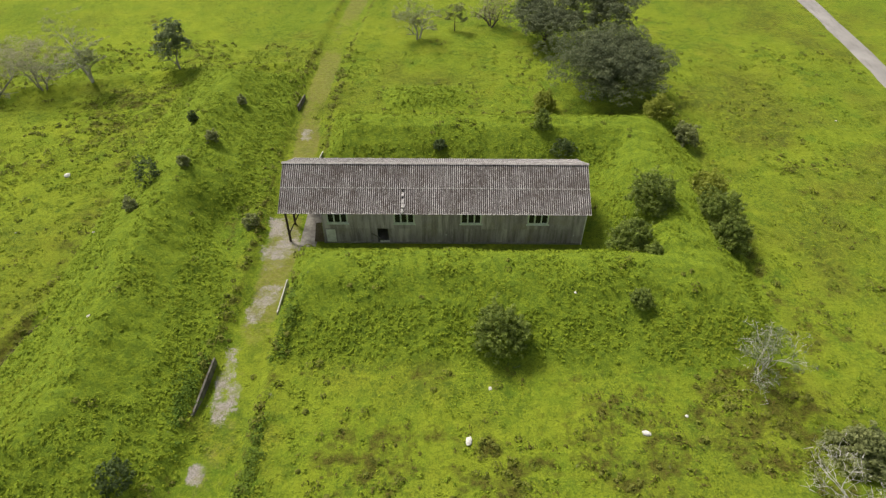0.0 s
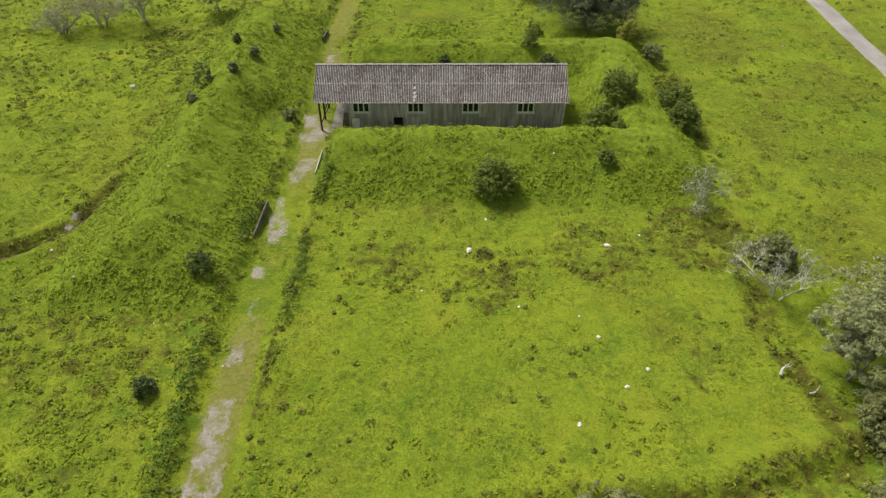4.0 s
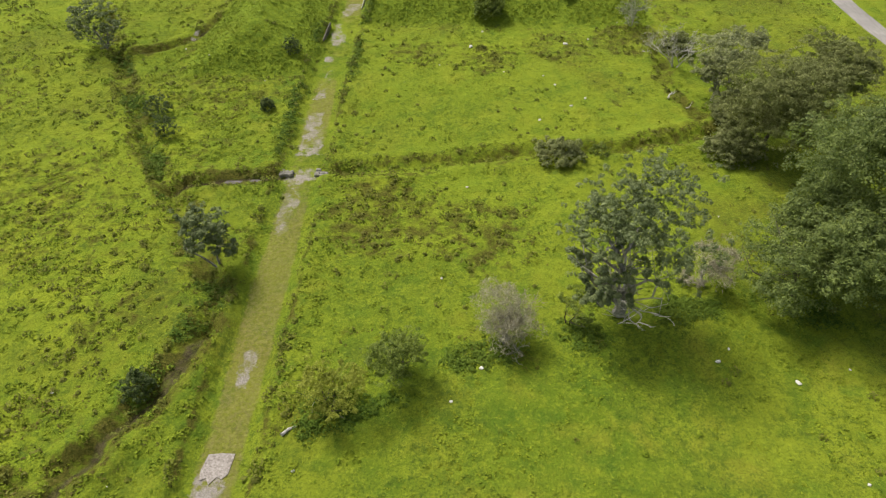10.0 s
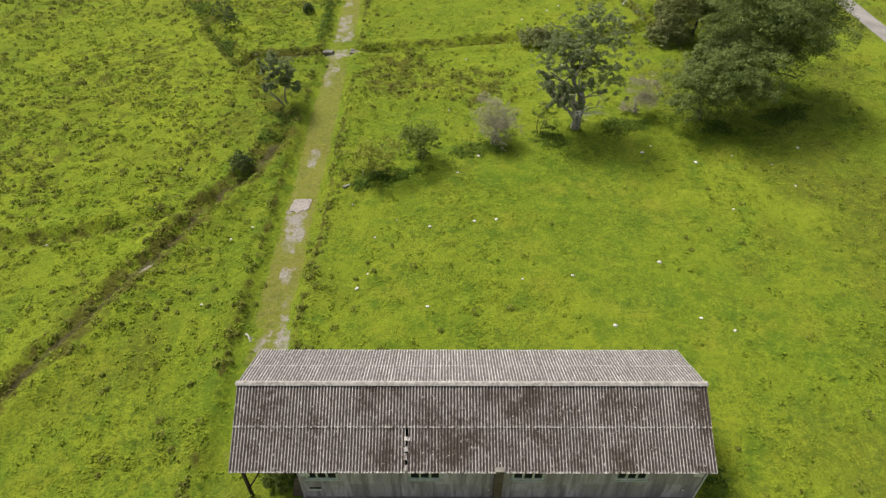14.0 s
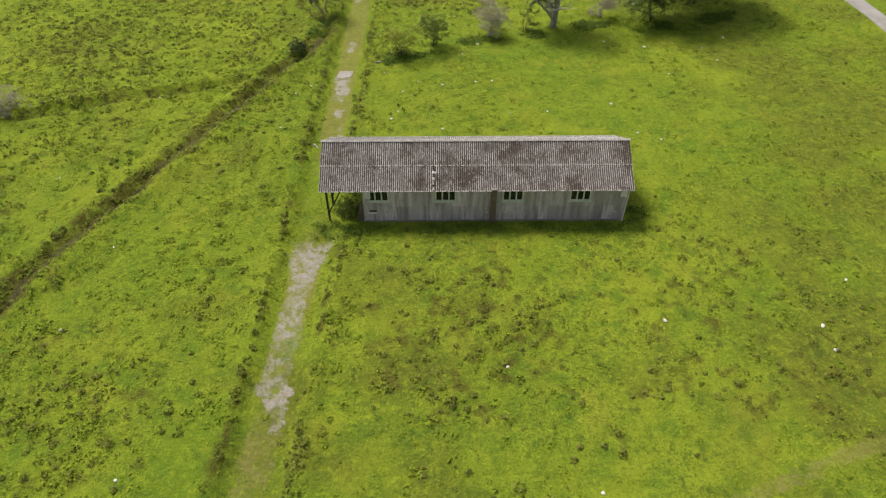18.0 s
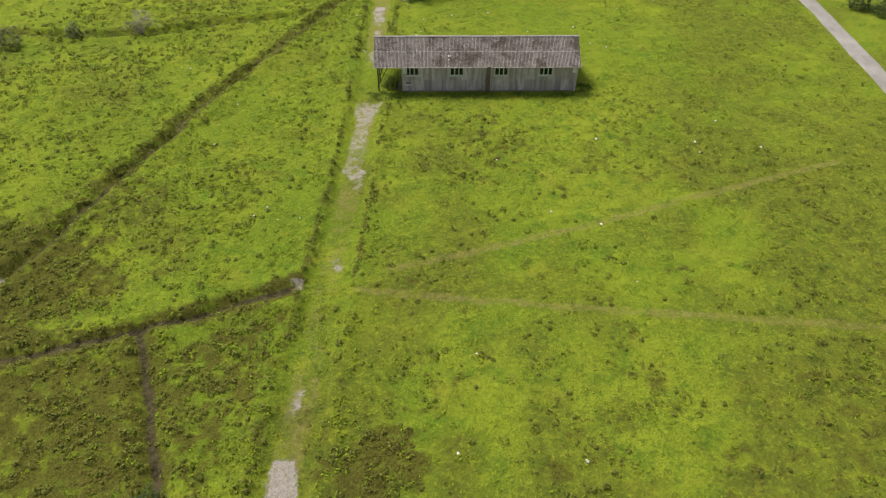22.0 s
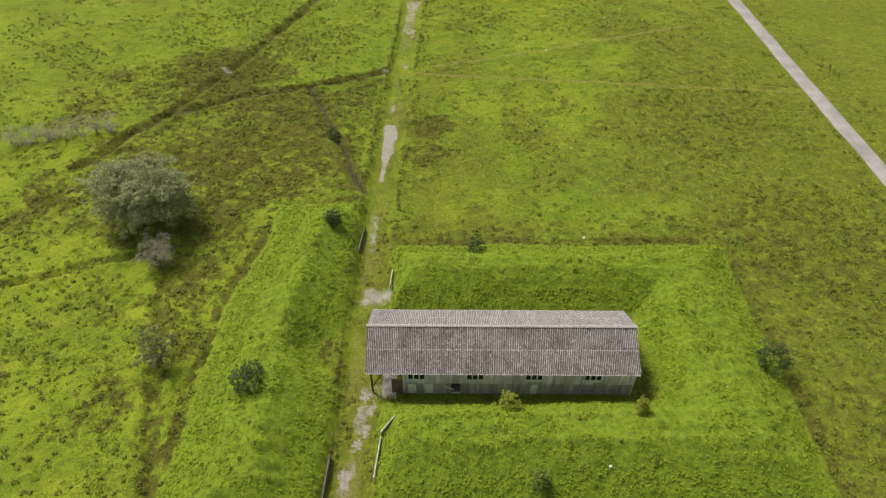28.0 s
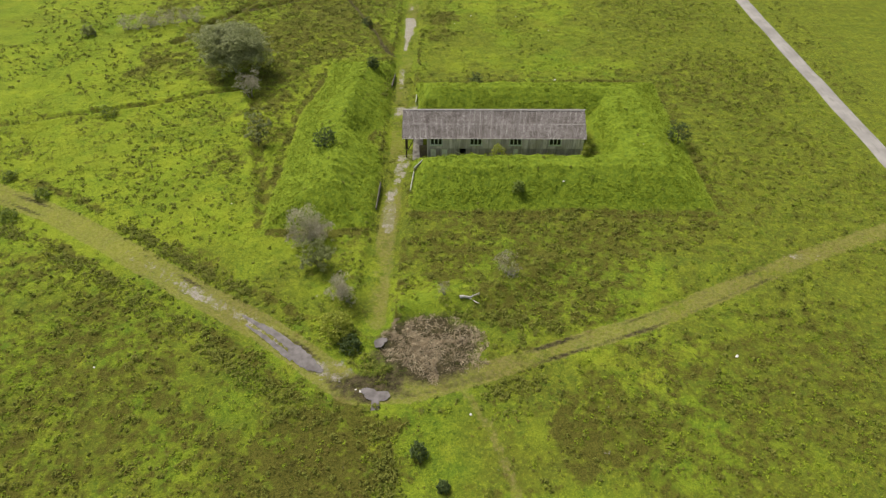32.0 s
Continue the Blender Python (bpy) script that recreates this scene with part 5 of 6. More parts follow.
bare_tree("hawthorn_tree", -9.0, -154.3, 4.2, 4.5, 93, "leafless grey thorn beside the track", BARK_GREY, 3, 1500)
for i, (kind, x, y, h, w) in enumerate([("gorse", -9.4, -93.2, 2.6, 2.6), ("gorse", 11.1, -97.7, 2.5, 2.8), ("gorse", -15.0, -121.6, 3.2, 3.8), ("golden", 13.7, -124.2, 2.5, 2.3), ("golden", 27.8, -125.0, 2.2, 1.5),
                                         ("gorse", 45.2, -117.4, 3.6, 4.0), ("hawthorn", 16.3, -132.6, 2.0, 1.9), ("gorse", 2.0, -177.0, 1.9, 2.0), ("gorse", 4.6, -180.8, 1.2, 1.4)]):
    bush(kind, x, y, h, w, 100 + i, {"gorse": "dark green bush growing by the earth bank", "golden": "small yellow-green bush in front of the shed wall", "hawthorn": "small green thorn sapling on the bank slope"}[kind], 190 if h > 2.55 else 110)
for i, (x, y, h, w) in enumerate([(-66.8, -126.6, 1.5, 2.6), (-59.1, -131.6, 1.6, 2.6), (-61.7, -137, 1.7, 2.8), (-58.0, -106.8, 2.4, 3.0), (-76, -71, 2.4, 3.0), (-63.5, 16.5, 4.2, 4.0), (-70.5, 14, 2.0, 4.0), (-54, 20, 3.0, 3.0)]):
    bush("hawthorn" if i < 4 else "willow", x, y, h, w, 120 + i, "scrubby dark bush along the field ditch", 80)
for i in range(7):
    bare_tree("hawthorn_tree", -53 - i * 2.6, -64.0 - i * 0.7, 3.6, 4.5, 130 + i, "low grey leafless thorn in a hedge row", BARK_GREY, 3, 500)
bare_tree("hawthorn_tree", -42.5, 21.3, 4.4, 4.6, 140, "lone grey thorn tree on the field ditch", BARK_GREY, 2, 1000, leafy=LEAF_WILLOW, leaves=60)


for i, (x, y, h, w) in enumerate([(89.5, 32.0, 2.2, 4.4), (92.5, 29.0, 2.6, 5.0), (95.6, 25.6, 2.8, 5.4), (99.0, 22.6, 3.0, 5.6), (102.6, 19.0, 3.0, 5.8), (107.0, 16.0, 3.2, 6.0)]):
    bush("gorse", x, y, h, w, 170 + i, "dark thorn scrub along a ditch beyond the road", 260)
bush("hawthorn", 2.5, 1.7, 2.0, 2.6, 154, "green scrub growing under the shed canopy", 150)
bare_tree("hawthorn_tree", 13.2, -149.2, 3.4, 3.6, 150, "small leafless grey thorn on a grassy rise", BARK_GREY, 2, 700)
bare_tree("hawthorn_tree", 4.6, -153.6, 2.2, 1.8, 151, "stunted leafless thorn beside the brash", BARK_GREY, 1, 240)
bush("golden", -8.7, -160.2, 3.2, 4.2, 152, "olive bush beside the muddy crossing", 260)
bush("gorse", -6.8, -162.4, 1.5, 2.8, 153, "dark bramble beside the muddy crossing", 150)


# ---------------------------------------------------------------- grass and rushes
def blades(name, px, py, hgt, wid, per, mat, seed, label, category, lean=0.5):
    rng = np.random.default_rng(seed)
    n = len(px)
    pz = height(px, py)
    c = np.repeat(np.stack([px, py, pz], 1), per, 0)
    h = np.repeat(hgt, per) * rng.uniform(0.55, 1.15, n * per)
    a = rng.uniform(0, 2 * np.pi, n * per)
    out = np.stack([np.cos(a), np.sin(a), np.zeros_like(a)], 1)
    off = rng.uniform(0.0, 1.0, (n * per, 1)) * np.repeat(hgt, per)[:, None] * 1.1
    base = c + out * off
    base[:, 2] -= 0.04
    side = np.stack([-np.sin(a), np.cos(a), np.zeros_like(a)], 1) * (wid * rng.uniform(0.6, 1.3, n * per))[:, None]
    tip = base + out * (h * rng.uniform(0.1, lean * 2, n * per))[:, None]
    tip[:, 2] += h
    v = np.stack([base - side, base + side, tip], 1).reshape(-1, 3)
    ob = new(name, raw_mesh(name, v, np.arange(3 * n * per).reshape(-1, 3), mat, 3))
    return tagged(ob, label, category, kind="stuff")


rng = np.random.default_rng(7)


def scattered(n, x0, x1, y0, y1, keep):
    x, y = rng.uniform(x0, x1, n), rng.uniform(y0, y1, n)
    k = keep(x, y)
    return x[k], y[k]


def off_tracks(x, y):
    s, w, m, r = covers(x, y)
    road = np.abs(x - road_x(y)) > 2.3
    shed_clear = np.ones_like(road)
    for sx, sy, _ in SHEDS:
        shed_clear &= ~((x > sx + 0.8) & (x < sx + 31) & (y > sy - 0.1) & (y < sy + 9.8))
    return (s < 0.35) & (w < 0.5) & (m < 0.5) & road & shed_clear, r


def grass_keep(x, y):
    ok, r = off_tracks(x, y)
    return ok & (lattice(x, y, 2.4, 31) + 0.6 * lattice(x, y, 0.9, 32) > -0.1)


def herbage(name, px, py, rad, hgt, per, leaf, mat, seed, label, category, up=0.55):
    """Leafy clumps: small leaf faces over a low dome, tilted outwards and up."""
    rng = np.random.default_rng(seed)
    n = len(px)
    a = rng.uniform(0, 2 * np.pi, (n, per))
    e = rng.uniform(0.05, 1.0, (n, per))
    q = np.sqrt(1 - e ** 2)
    nor = np.stack([q * np.cos(a), q * np.sin(a), e], 2).reshape(-1, 3)
    c = np.stack([np.repeat(px, per), np.repeat(py, per), np.repeat(height(px, py), per)], 1)
    c = c + nor * np.stack([np.repeat(rad, per), np.repeat(rad, per), np.repeat(hgt, per)], 1)
    nor = nor * (0.8, 0.8, 1) + (0, 0, up) + rng.normal(0, 0.22, nor.shape)
    d = np.cross(nor, rng.normal(0, 1, nor.shape))
    d /= np.linalg.norm(d, axis=1, keepdims=True) + 1e-9
    u = np.cross(d, nor)
    u /= np.linalg.norm(u, axis=1, keepdims=True) + 1e-9
    s = leaf * rng.uniform(0.55, 1.5, (n * per, 1))
    v = np.stack([c - d * s * 0.6 - u * s * 0.5, c - d * s * 0.5 + u * s * 0.5, c + d * s], 1).reshape(-1, 3)
    ob = new(name, raw_mesh(name, v, np.arange(3 * n * per).reshape(-1, 3), mat, 3))
    return tagged(ob, label, category, kind="stuff")


def herb_share(x, y):
    """How overgrown the meadow is, 0 to 1."""
    edge = np.exp(-((off_line(x, y, TRAM) - 3.2) / 1.1) ** 2)
    s = 0.30 + 0.35 * lattice(x, y, 9, 36) + 0.30 * lattice(x, y, 2.6, 35) + 0.5 * edge - 0.2 * smooth(banks(x, y) - 0.2)
    s = s + 0.25 * smooth((-8 - x) / 10)
    return np.clip(s, 0.02, 1)


def herb_keep(x, y):
    ok, r = off_tracks(x, y)
    return ok & (rng.uniform(0, 1, len(x)) < herb_share(x, y) * (1 - 0.9 * dryness(x, y))) & (rng.uniform(0, 0.9, len(x)) > r)


def sedge_keep(x, y):
    ok, r = off_tracks(x, y)
    r = np.maximum(r, 0.34 * smooth(1.5 * dryness(x, y) - 0.35))
    return ok & (rng.uniform(0.1, 1.0, len(x)) < r) & (lattice(x, y, 1.5, 33) + 0.5 * lattice(x, y, 5, 34) > -0.35)


def lumpy_keep(x, y):
    """Herbs stand in small lumps with smooth grazed turf between."""
    return herb_keep(x, y) & (lattice(x, y, 1.1, 45) + 0.6 * lattice(x, y, 3.2, 46) > 0.0)


def tussock_keep(x, y):
    ok, r = off_tracks(x, y)
    b0 = banks(x, y)
    wild = 0.14 + 0.48 * smooth((-5 - x) / 8) + 0.10 * smooth((-20 - y) / 40) - 0.14 * smooth(banks(x, y))
    p = np.clip(wild * smooth(0.42 + 1.7 * lattice(x, y, 8, 47) + 0.9 * lattice(x, y, 3, 48)), 0.012, 1)
    p = np.where(b0 > 0.15, 0.01, p)
    p = p * (1 - 0.8 * smooth((x - 3) / 4) * smooth((y - 2) / 6) * smooth((48 - y) / 6))
    p = np.maximum(0.45 * p, 0.8 * smooth(1.8 * r - 0.42) * smooth(0.55 + 1.2 * lattice(x, y, 1.7, 33)))
    tram = off_line(x, y, TRAM)
    p = np.maximum(p, np.exp(-((tram - 2.9) / 0.55) ** 2) * smooth(0.7 + 1.6 * lattice(x, y, 5, 27)))
    p = np.maximum(p, 0.95 * np.exp(-((tram - 2.5) / 0.5) ** 2) * smooth((y - 140) / 8))
    b = banks(x, y)
    foot = smooth(b / 0.04) * (1 - smooth((b - 0.05) / 0.25)) * smooth(0.45 + 1.4 * lattice(x, y, 4, 52))
    p = np.maximum(p, 0.07 * smooth((b - 2.2) / 0.4) * smooth(0.4 + lattice(x, y, 2.5, 55)) + 0.3 * near_bank(x, y) * (b < 0.05))
    road = off_line(x, y, MUD_ROAD)
    p = np.maximum(p, np.maximum(0.5 * foot, 0.85 * np.exp(-((road - 3.3) / 0.5) ** 2) * smooth(0.4 + 1.5 * lattice(x, y, 5, 53))))
    p = p * (1 - 0.5 * smooth((-152 - y) / 10) * (road > 4.5))
    return ok & (rng.uniform(0, 1, len(x)) < p)


def crest_keep(x, y):
    ok, r = off_tracks(x, y)
    b = banks(x, y)
    return ok & (rng.uniform(0, 1, len(x)) < 0.72 * smooth(b / 0.8) * (1 - smooth((b - 2.0) / 0.5)) * smooth(0.85 + 0.6 * lattice(x, y, 2.0, 64)) + 0.4 * smooth((b - 2.2) / 0.5) * smooth(0.6 + lattice(x, y, 2.5, 49)))


hx, hy = scattered(490000, -80, 82, -184, 165, lumpy_keep)
herbage("meadow_herbs", hx, hy, rng.uniform(0.10, 0.30, len(hx)), rng.uniform(0.04, 0.14, len(hx)), 5, 0.105, HERB, 43, "lumpy green grass and meadow herbs across the pasture", "grass")
gxs, gys = scattered(22000, -58, 82, -184, 165, grass_keep)
blades("grass_tufts", gxs, gys, rng.uniform(0.07, 0.18, len(gxs)), 0.04, 6, GRASS, 41, "fine uneven green pasture grass", "grass", 0.7)
qx, qy = scattered(140000, -90, 88, -188, 168, sedge_keep)
herbage("brown_sedge", qx, qy, rng.uniform(0.12, 0.34, len(qx)), rng.uniform(0.08, 0.26, len(qx)), 8, 0.10, SEDGE, 44, "brown-green sedge and dead stems on wet pasture", "sedge")
qx, qy = scattered(100000, -95, 88, -188, 168, tussock_keep)
size = rng.uniform(0.45, 1.0, len(qx)) ** 1.3 * 0.62
herbage("rush_tussocks", qx, qy, size * 0.85, size * rng.uniform(0.6, 1.0, len(qx)), 22, 0.135, TUSSOCK, 42, "dark olive rush tussocks standing over the turf", "rushes", 0.15)
qx, qy = scattered(250000, -26, 50, -142, 160, crest_keep)
size = rng.uniform(0.11, 0.25, len(qx)) + 0.08 * smooth((banks(qx, qy) - 2.2) / 0.5)
herbage("bank_hummocks", qx, qy, size, size * 0.95, 7, 0.12, HUMMOCK, 50, "small grass hummocks trodden along the bank crests", "grass", 0.25)
def lump_keep(x, y):
    """Rank uneven turf: the wet western fields, the verges and the foot of the banks."""
    ok, r = off_tracks(x, y)
    verge = np.exp(-((off_line(x, y, TRAM) - 4.2) / 1.6) ** 2)
    p = 0.10 + 0.5 * smooth((-5 - x) / 5) * smooth((y + 60) / 30) + 0.6 * verge + 0.25 * smooth(2 * r - 0.3) + 0.14 * smooth((x - 36) / 8)
    p = p * smooth(0.62 + 0.8 * lattice(x, y, 4.5, 73) + 0.5 * lattice(x, y, 1.6, 74)) * (banks(x, y) < 0.2)
    return ok & (rng.uniform(0, 1, len(x)) < p)


qx, qy = scattered(60000, -58, 78, -184, 165, lump_keep)
size = rng.uniform(0.22, 0.55, len(qx))
herbage("turf_lumps", qx, qy, size, size * rng.uniform(0.3, 0.6, len(qx)), 14, 0.14, RANK_TURF, 75, "rank uneven lumps of green turf on the pasture", "grass", 0.3)
HEDGE_FOOT = [(3.5, 35.2), (10.5, 38.6), (18.5, 42.3), (28, 44.4), (37, 47.5), (48, 46), (58, 50)]
STREAM_SIDE = [(-31.6, 94.1), (-25.7, 82.3), (-20.5, 73.2), (-15.6, 64.4), (-11.6, 58.7), (-5.8, 48.5), (-8.8, 38.0)]


def nettle_keep(x, y):
    ok, r = off_tracks(x, y)
    tram = off_line(x, y, TRAM)
    d = np.minimum(off_line(x, y, HEDGE_FOOT) / 1.5, off_line(x, y, STREAM_SIDE) / 1.1)
    p = smooth(1.5 - d) * smooth(0.35 + 0.9 * lattice(x, y, 2.6, 61))
    p = np.maximum(p, 0.8 * np.exp(-((tram - 3.3) / 0.6) ** 2) * smooth(1.7 * lattice(x, y, 6, 62) + 0.15) * (y > 45))
    return ok & (rng.uniform(0, 1, len(x)) < p)


qx, qy = scattered(110000, -36, 62, 32, 112, nettle_keep)
size = rng.uniform(0.2, 0.5, len(qx))
herbage("hedge_herbs", qx, qy, size, size * rng.uniform(0.5, 1.0, len(qx)), 16, 0.11, NETTLES, 63, "lush dark green nettles and brambles along hedge foot and stream", "undergrowth", 0.35)


ROAD_RUSHES = [[(-62, -139.5), (-47, -147.5), (-36, -154.5), (-25, -162), (-17, -168.2), (-12.5, -169.8)], [(-44, -139), (-33, -146), (-22, -153)], [(-8.5, -160), (-5.5, -164.5), (-2.5, -166.6)],
               [(5, -155.8), (12, -157.8), (19, -159.5)], [(-14, -172.5), (-5, -172.2), (-1.5, -178), (-1.0, -186)], [(9, -168.6), (15, -168.2)]]


def road_keep(x, y):
    s, w, m, r = covers(x, y)
    d = np.minimum.reduce([off_line(x, y, p) for p in ROAD_RUSHES])
    return (s < 0.5) & (rng.uniform(0, 1, len(x)) < smooth(1.5 - d / 1.1) * smooth(0.75 + 0.9 * lattice(x, y, 3, 95)))


qx, qy = scattered(22000, -64, 24, -188, -136, road_keep)
size = rng.uniform(0.25, 0.6, len(qx))
herbage("verge_rushes", qx, qy, size, size * rng.uniform(0.7, 1.2, len(qx)), 18, 0.13, TUSSOCK, 96, "dark rushes crowding the verges of the muddy road", "rushes", 0.2)


def wall_keep(x, y):
    ok, r = off_tracks(x, y)
    p = smooth(1.3 - np.abs(y + 0.75) / 0.9) * smooth((x - 4) / 2) * smooth((33 - x) / 2) * smooth(0.7 + 0.9 * lattice(x, y, 2.2, 91))
    p = np.maximum(p, smooth(1.5 - np.hypot((x - 2.2) / 2.4, (y + 1.2) / 2.2)) * smooth(0.8 + lattice(x, y, 1.5, 92)))
    p = np.maximum(p, smooth(1.4 - np.hypot((x - 32.0) / 1.3, (y - 4.5) / 4.5)) * smooth(0.6 + lattice(x, y, 1.8, 93)))
    return ok & (rng.uniform(0, 1, len(x)) < p)


qx, qy = scattered(3000, -2, 35, -4.5, 10, wall_keep)
size = rng.uniform(0.2, 0.48, len(qx))
herbage("wall_herbs", qx, qy, size, size * rng.uniform(0.7, 1.3, len(qx)), 16, 0.11, NETTLES, 94, "tall dark grass and nettles along the foot of the shed wall", "undergrowth", 0.3)


# ---------------------------------------------------------------- walls, slabs, stones and litter
def retaining_wall(a, b, h0, h1, label, thick=0.16, mat=STAINED_WALL):
    """A thin concrete wall beside the track, its top sloping from h0 to h1."""
    (ax, ay), (bx, by) = a, b
    n = math.hypot(bx - ax, by - ay)
    z = min(ground_z(ax + 0.6, ay), ground_z(bx + 0.6, by)) - 0.25
    bm = bmesh.new()
    prof = [(0, 0, 0), (n, 0, 0), (n, 0, h1 + 0.25), (n * 0.93, 0, h1 + 0.27), (n * 0.07, 0, h0 + 0.27), (0, 0, h0 + 0.25)]
    f = [bm.verts.new((x, -thick / 2, zz)) for x, _, zz in prof]
    g = [bm.verts.new((x, thick / 2, zz)) for x, _, zz in prof]
    bm.faces.new(f)
    bm.faces.new(g[::-1])
    for i in range(6):
        j = (i + 1) % 6
        bm.faces.new((f[j], f[i], g[i], g[j]))
    bmesh.ops.bevel(bm, geom=list(bm.edges), offset=0.02, segments=1, affect='EDGES')
    return tagged(part("retaining_wall", bm, mat, None, "", pose(ax, ay, z, 0, 0, math.degrees(math.atan2(by - ay, bx - ax)))), label, "retaining wall", "retaining walls")


GREY_WALL = "weathered grey concrete retaining wall along the old track"
retaining_wall((-3.9, 99.2), (-3.5, 104.6), 0.7, 1.1, GREY_WALL)
retaining_wall((-4.2, 147.0), (-3.9, 150.6), 0.9, 0.7, GREY_WALL)
retaining_wall((-5.8, -135.0), (-5.5, -128.8), 0.7, 1.1, GREY_WALL)
retaining_wall((-5.6, -96.4), (-5.2, -91.0), 1.0, 0.8, GREY_WALL)
KERB = "low pale concrete kerb wall at the bank end"
retaining_wall((0.75, 109.6), (1.05, 113.4), 0.12, 0.6, KERB, 0.11, PALE_KERB)
retaining_wall((-0.60, -131.8), (-0.15, -127.2), 0.1, 0.4, KERB, 0.11, PALE_KERB)
retaining_wall((-0.15, -127.0), (1.3, -125.3), 0.4, 0.9, KERB, 0.11, PALE_KERB)
retaining_wall((-0.55, -104.6), (-0.45, -101.2), 0.5, 0.2, KERB, 0.11, PALE_KERB)
retaining_wall((0.6, 132.8), (0.8, 136.2), 0.5, 0.2, KERB, 0.11, PALE_KERB)

bm = bmesh.new()
face = bm.faces.new([bm.verts.new((x, y, -0.36)) for x, y in ((-2.2, 33.2), (-2.3, 32.6), (-2.42, 31.9), (-2.3, 31.2), (-1.9, 31.4), (-1.6, 30.9), (-1.15, 31.5), (-0.8, 31.3), (-0.42, 31.7), (-0.36, 32.5), (-0.3, 33.25), (-1.2, 33.3))])
for v in bmesh.ops.extrude_face_region(bm, geom=[face])["geom"]:
    if isinstance(v, bmesh.types.BMVert):
        v.co.z = -0.7
bmesh.ops.recalc_face_normals(bm, faces=bm.faces)
tagged(part("concrete_slab", bm, PAD), "cracked pale concrete slab lying in the grassy track", "concrete slab")
for cx in (-3.3, 0.55):
    stones = empty("culvert_parapet", cx, 67.2, ground_z(cx, 67.2), "low pale stone culvert parapet beside the track", "parapet", "culvert parapets")
    rnd = random.Random(int(cx * 10))
    for i in range(7):
        bm = boxed((-0.28, -0.2, -0.25), (0.28, 0.2, 0.22), 0.07)
        part("stone", bm, CONCRETE, stones, "", pose(-0.3 + 0.5 * (i % 3) + rnd.uniform(-0.1, 0.1), -0.35 + 0.42 * (i // 3), 0.1 + rnd.uniform(-0.05, 0.1), rnd.uniform(-12, 12), rnd.uniform(-12, 12), rnd.uniform(-30, 30)))


def rock_mesh(seed):
    rnd = random.Random(seed)
    bm = bmesh.new()
    bmesh.ops.create_icosphere(bm, subdivisions=2, radius=1)
    for v in bm.verts:
        v.co *= 1 + 0.28 * noise.noise(v.co * 1.3 + Vector((seed * 7.1, 0, 0))) + rnd.uniform(-0.05, 0.05)
        v.co.z = max(v.co.z * 0.62, -0.3)
    return mesh_of("stone", bm, WHITE_STONE)


ROCKS = [rock_mesh(s) for s in range(5)]
STONES = [(19.5, 102.1), (17.7, 97.3), (31.3, 98.2), (34.8, 99.8), (27.2, 110.5), (-28.1, 131.4), (66.1, 144.8), (-29.0, 121.3), (-20.4, 120.7), (-13.6, 106.2), (32.0, 83.2), (30.0, 81.5), (27.2, 88.8),
          (28.5, 86.5), (22.0, 89.9), (13.3, 91.8), (-9.9, 87.7), (-18.1, 91.8), (-23.5, 97.4), (-2.8, 83.4), (16.7, 64.3), (29.8, 62.4), (41.7, 59.4), (25.7, 77.9), (17.5, 40.6), (15.1, 37.5), (37.5, 42.6), (36.3, 41.4)]
STONES_B = [(46.3, 40.6), (41.8, 39.3), (4.2, 31.7), (-15.8, 42.1), (-15.7, 38.2), (-8.2, 30.3), (14.2, 50.7), (12.2, 28.3), (8.9, 29.3), (6.9, 26.6), (16.7, 29.2), (18.9, 29.4), (20.8, 21.0), (25.5, 21.6), (28.2, 15.4),
            (35.7, 16.2), (38.2, 14.9), (33.9, 23.3), (43.3, 31.0), (50.1, 38.8), (51.2, 34.9), (54.2, 42.0), (-7.6, 17.7), (-7.2, 26.5), (-5.4, 28.1), (12.2, 17.7), (6.6, 21.7), (5.8, 19.7), (17.4, -18.3), (31.4, -13.5)]
STONES_C = [(44.9, -14.1), (44.8, -16.8), (-20.2, -3.5), (-21.1, -13.9), (-25.0, 25.7), (49.5, -8.5), (28.8, -31.5), (23.2, -29.1), (10.5, -27.6), (-11.1, -27.9), (-12.4, -29.5), (-9.4, -30.3), (-6.8, -30.1), (-30.5, 8.0),
            (30.8, -41.1), (28.8, -69.5), (13.3, -50.6), (7.3, -65.8), (11.3, -61.0), (22.0, -61.8), (53.5, -15.4), (27.2, -93.3), (23.5, -131.2), (-28.6, -133.4), (37.9, -122.2), (40.3, -164.0), (-37.3, -165.5), (7.7, -172.1), (-5.0, -168.9), (-5.6, -168.6), (-4.4, -169.3)]
LARGE = {(17.7, 97.3): 0.55, (31.3, 98.2): 0.5, (-28.1, 131.4): 0.7, (27.2, -93.3): 0.4, (40.3, -164.0): 0.34, (7.7, -172.1): 0.3}
rnd = random.Random(5)
for i, (x, y) in enumerate(STONES + STONES_B + STONES_C):
    o = new("stone", ROCKS[i % 5])
    r = LARGE.get((x, y), 0.27 * rnd.uniform(0.6, 1.25)) * 0.5
    o.matrix_basis = pose(x, y, ground_z(x, y) + r * 0.22, 0, 0, rnd.uniform(0, 360)) @ Matrix.Diagonal((r * rnd.uniform(0.9, 1.5), r, r, 1))
    tagged(o, "large pale stone half sunk in the grass" if r > 0.19 else "small pale stone lying in the grass", "stone", "field stones")


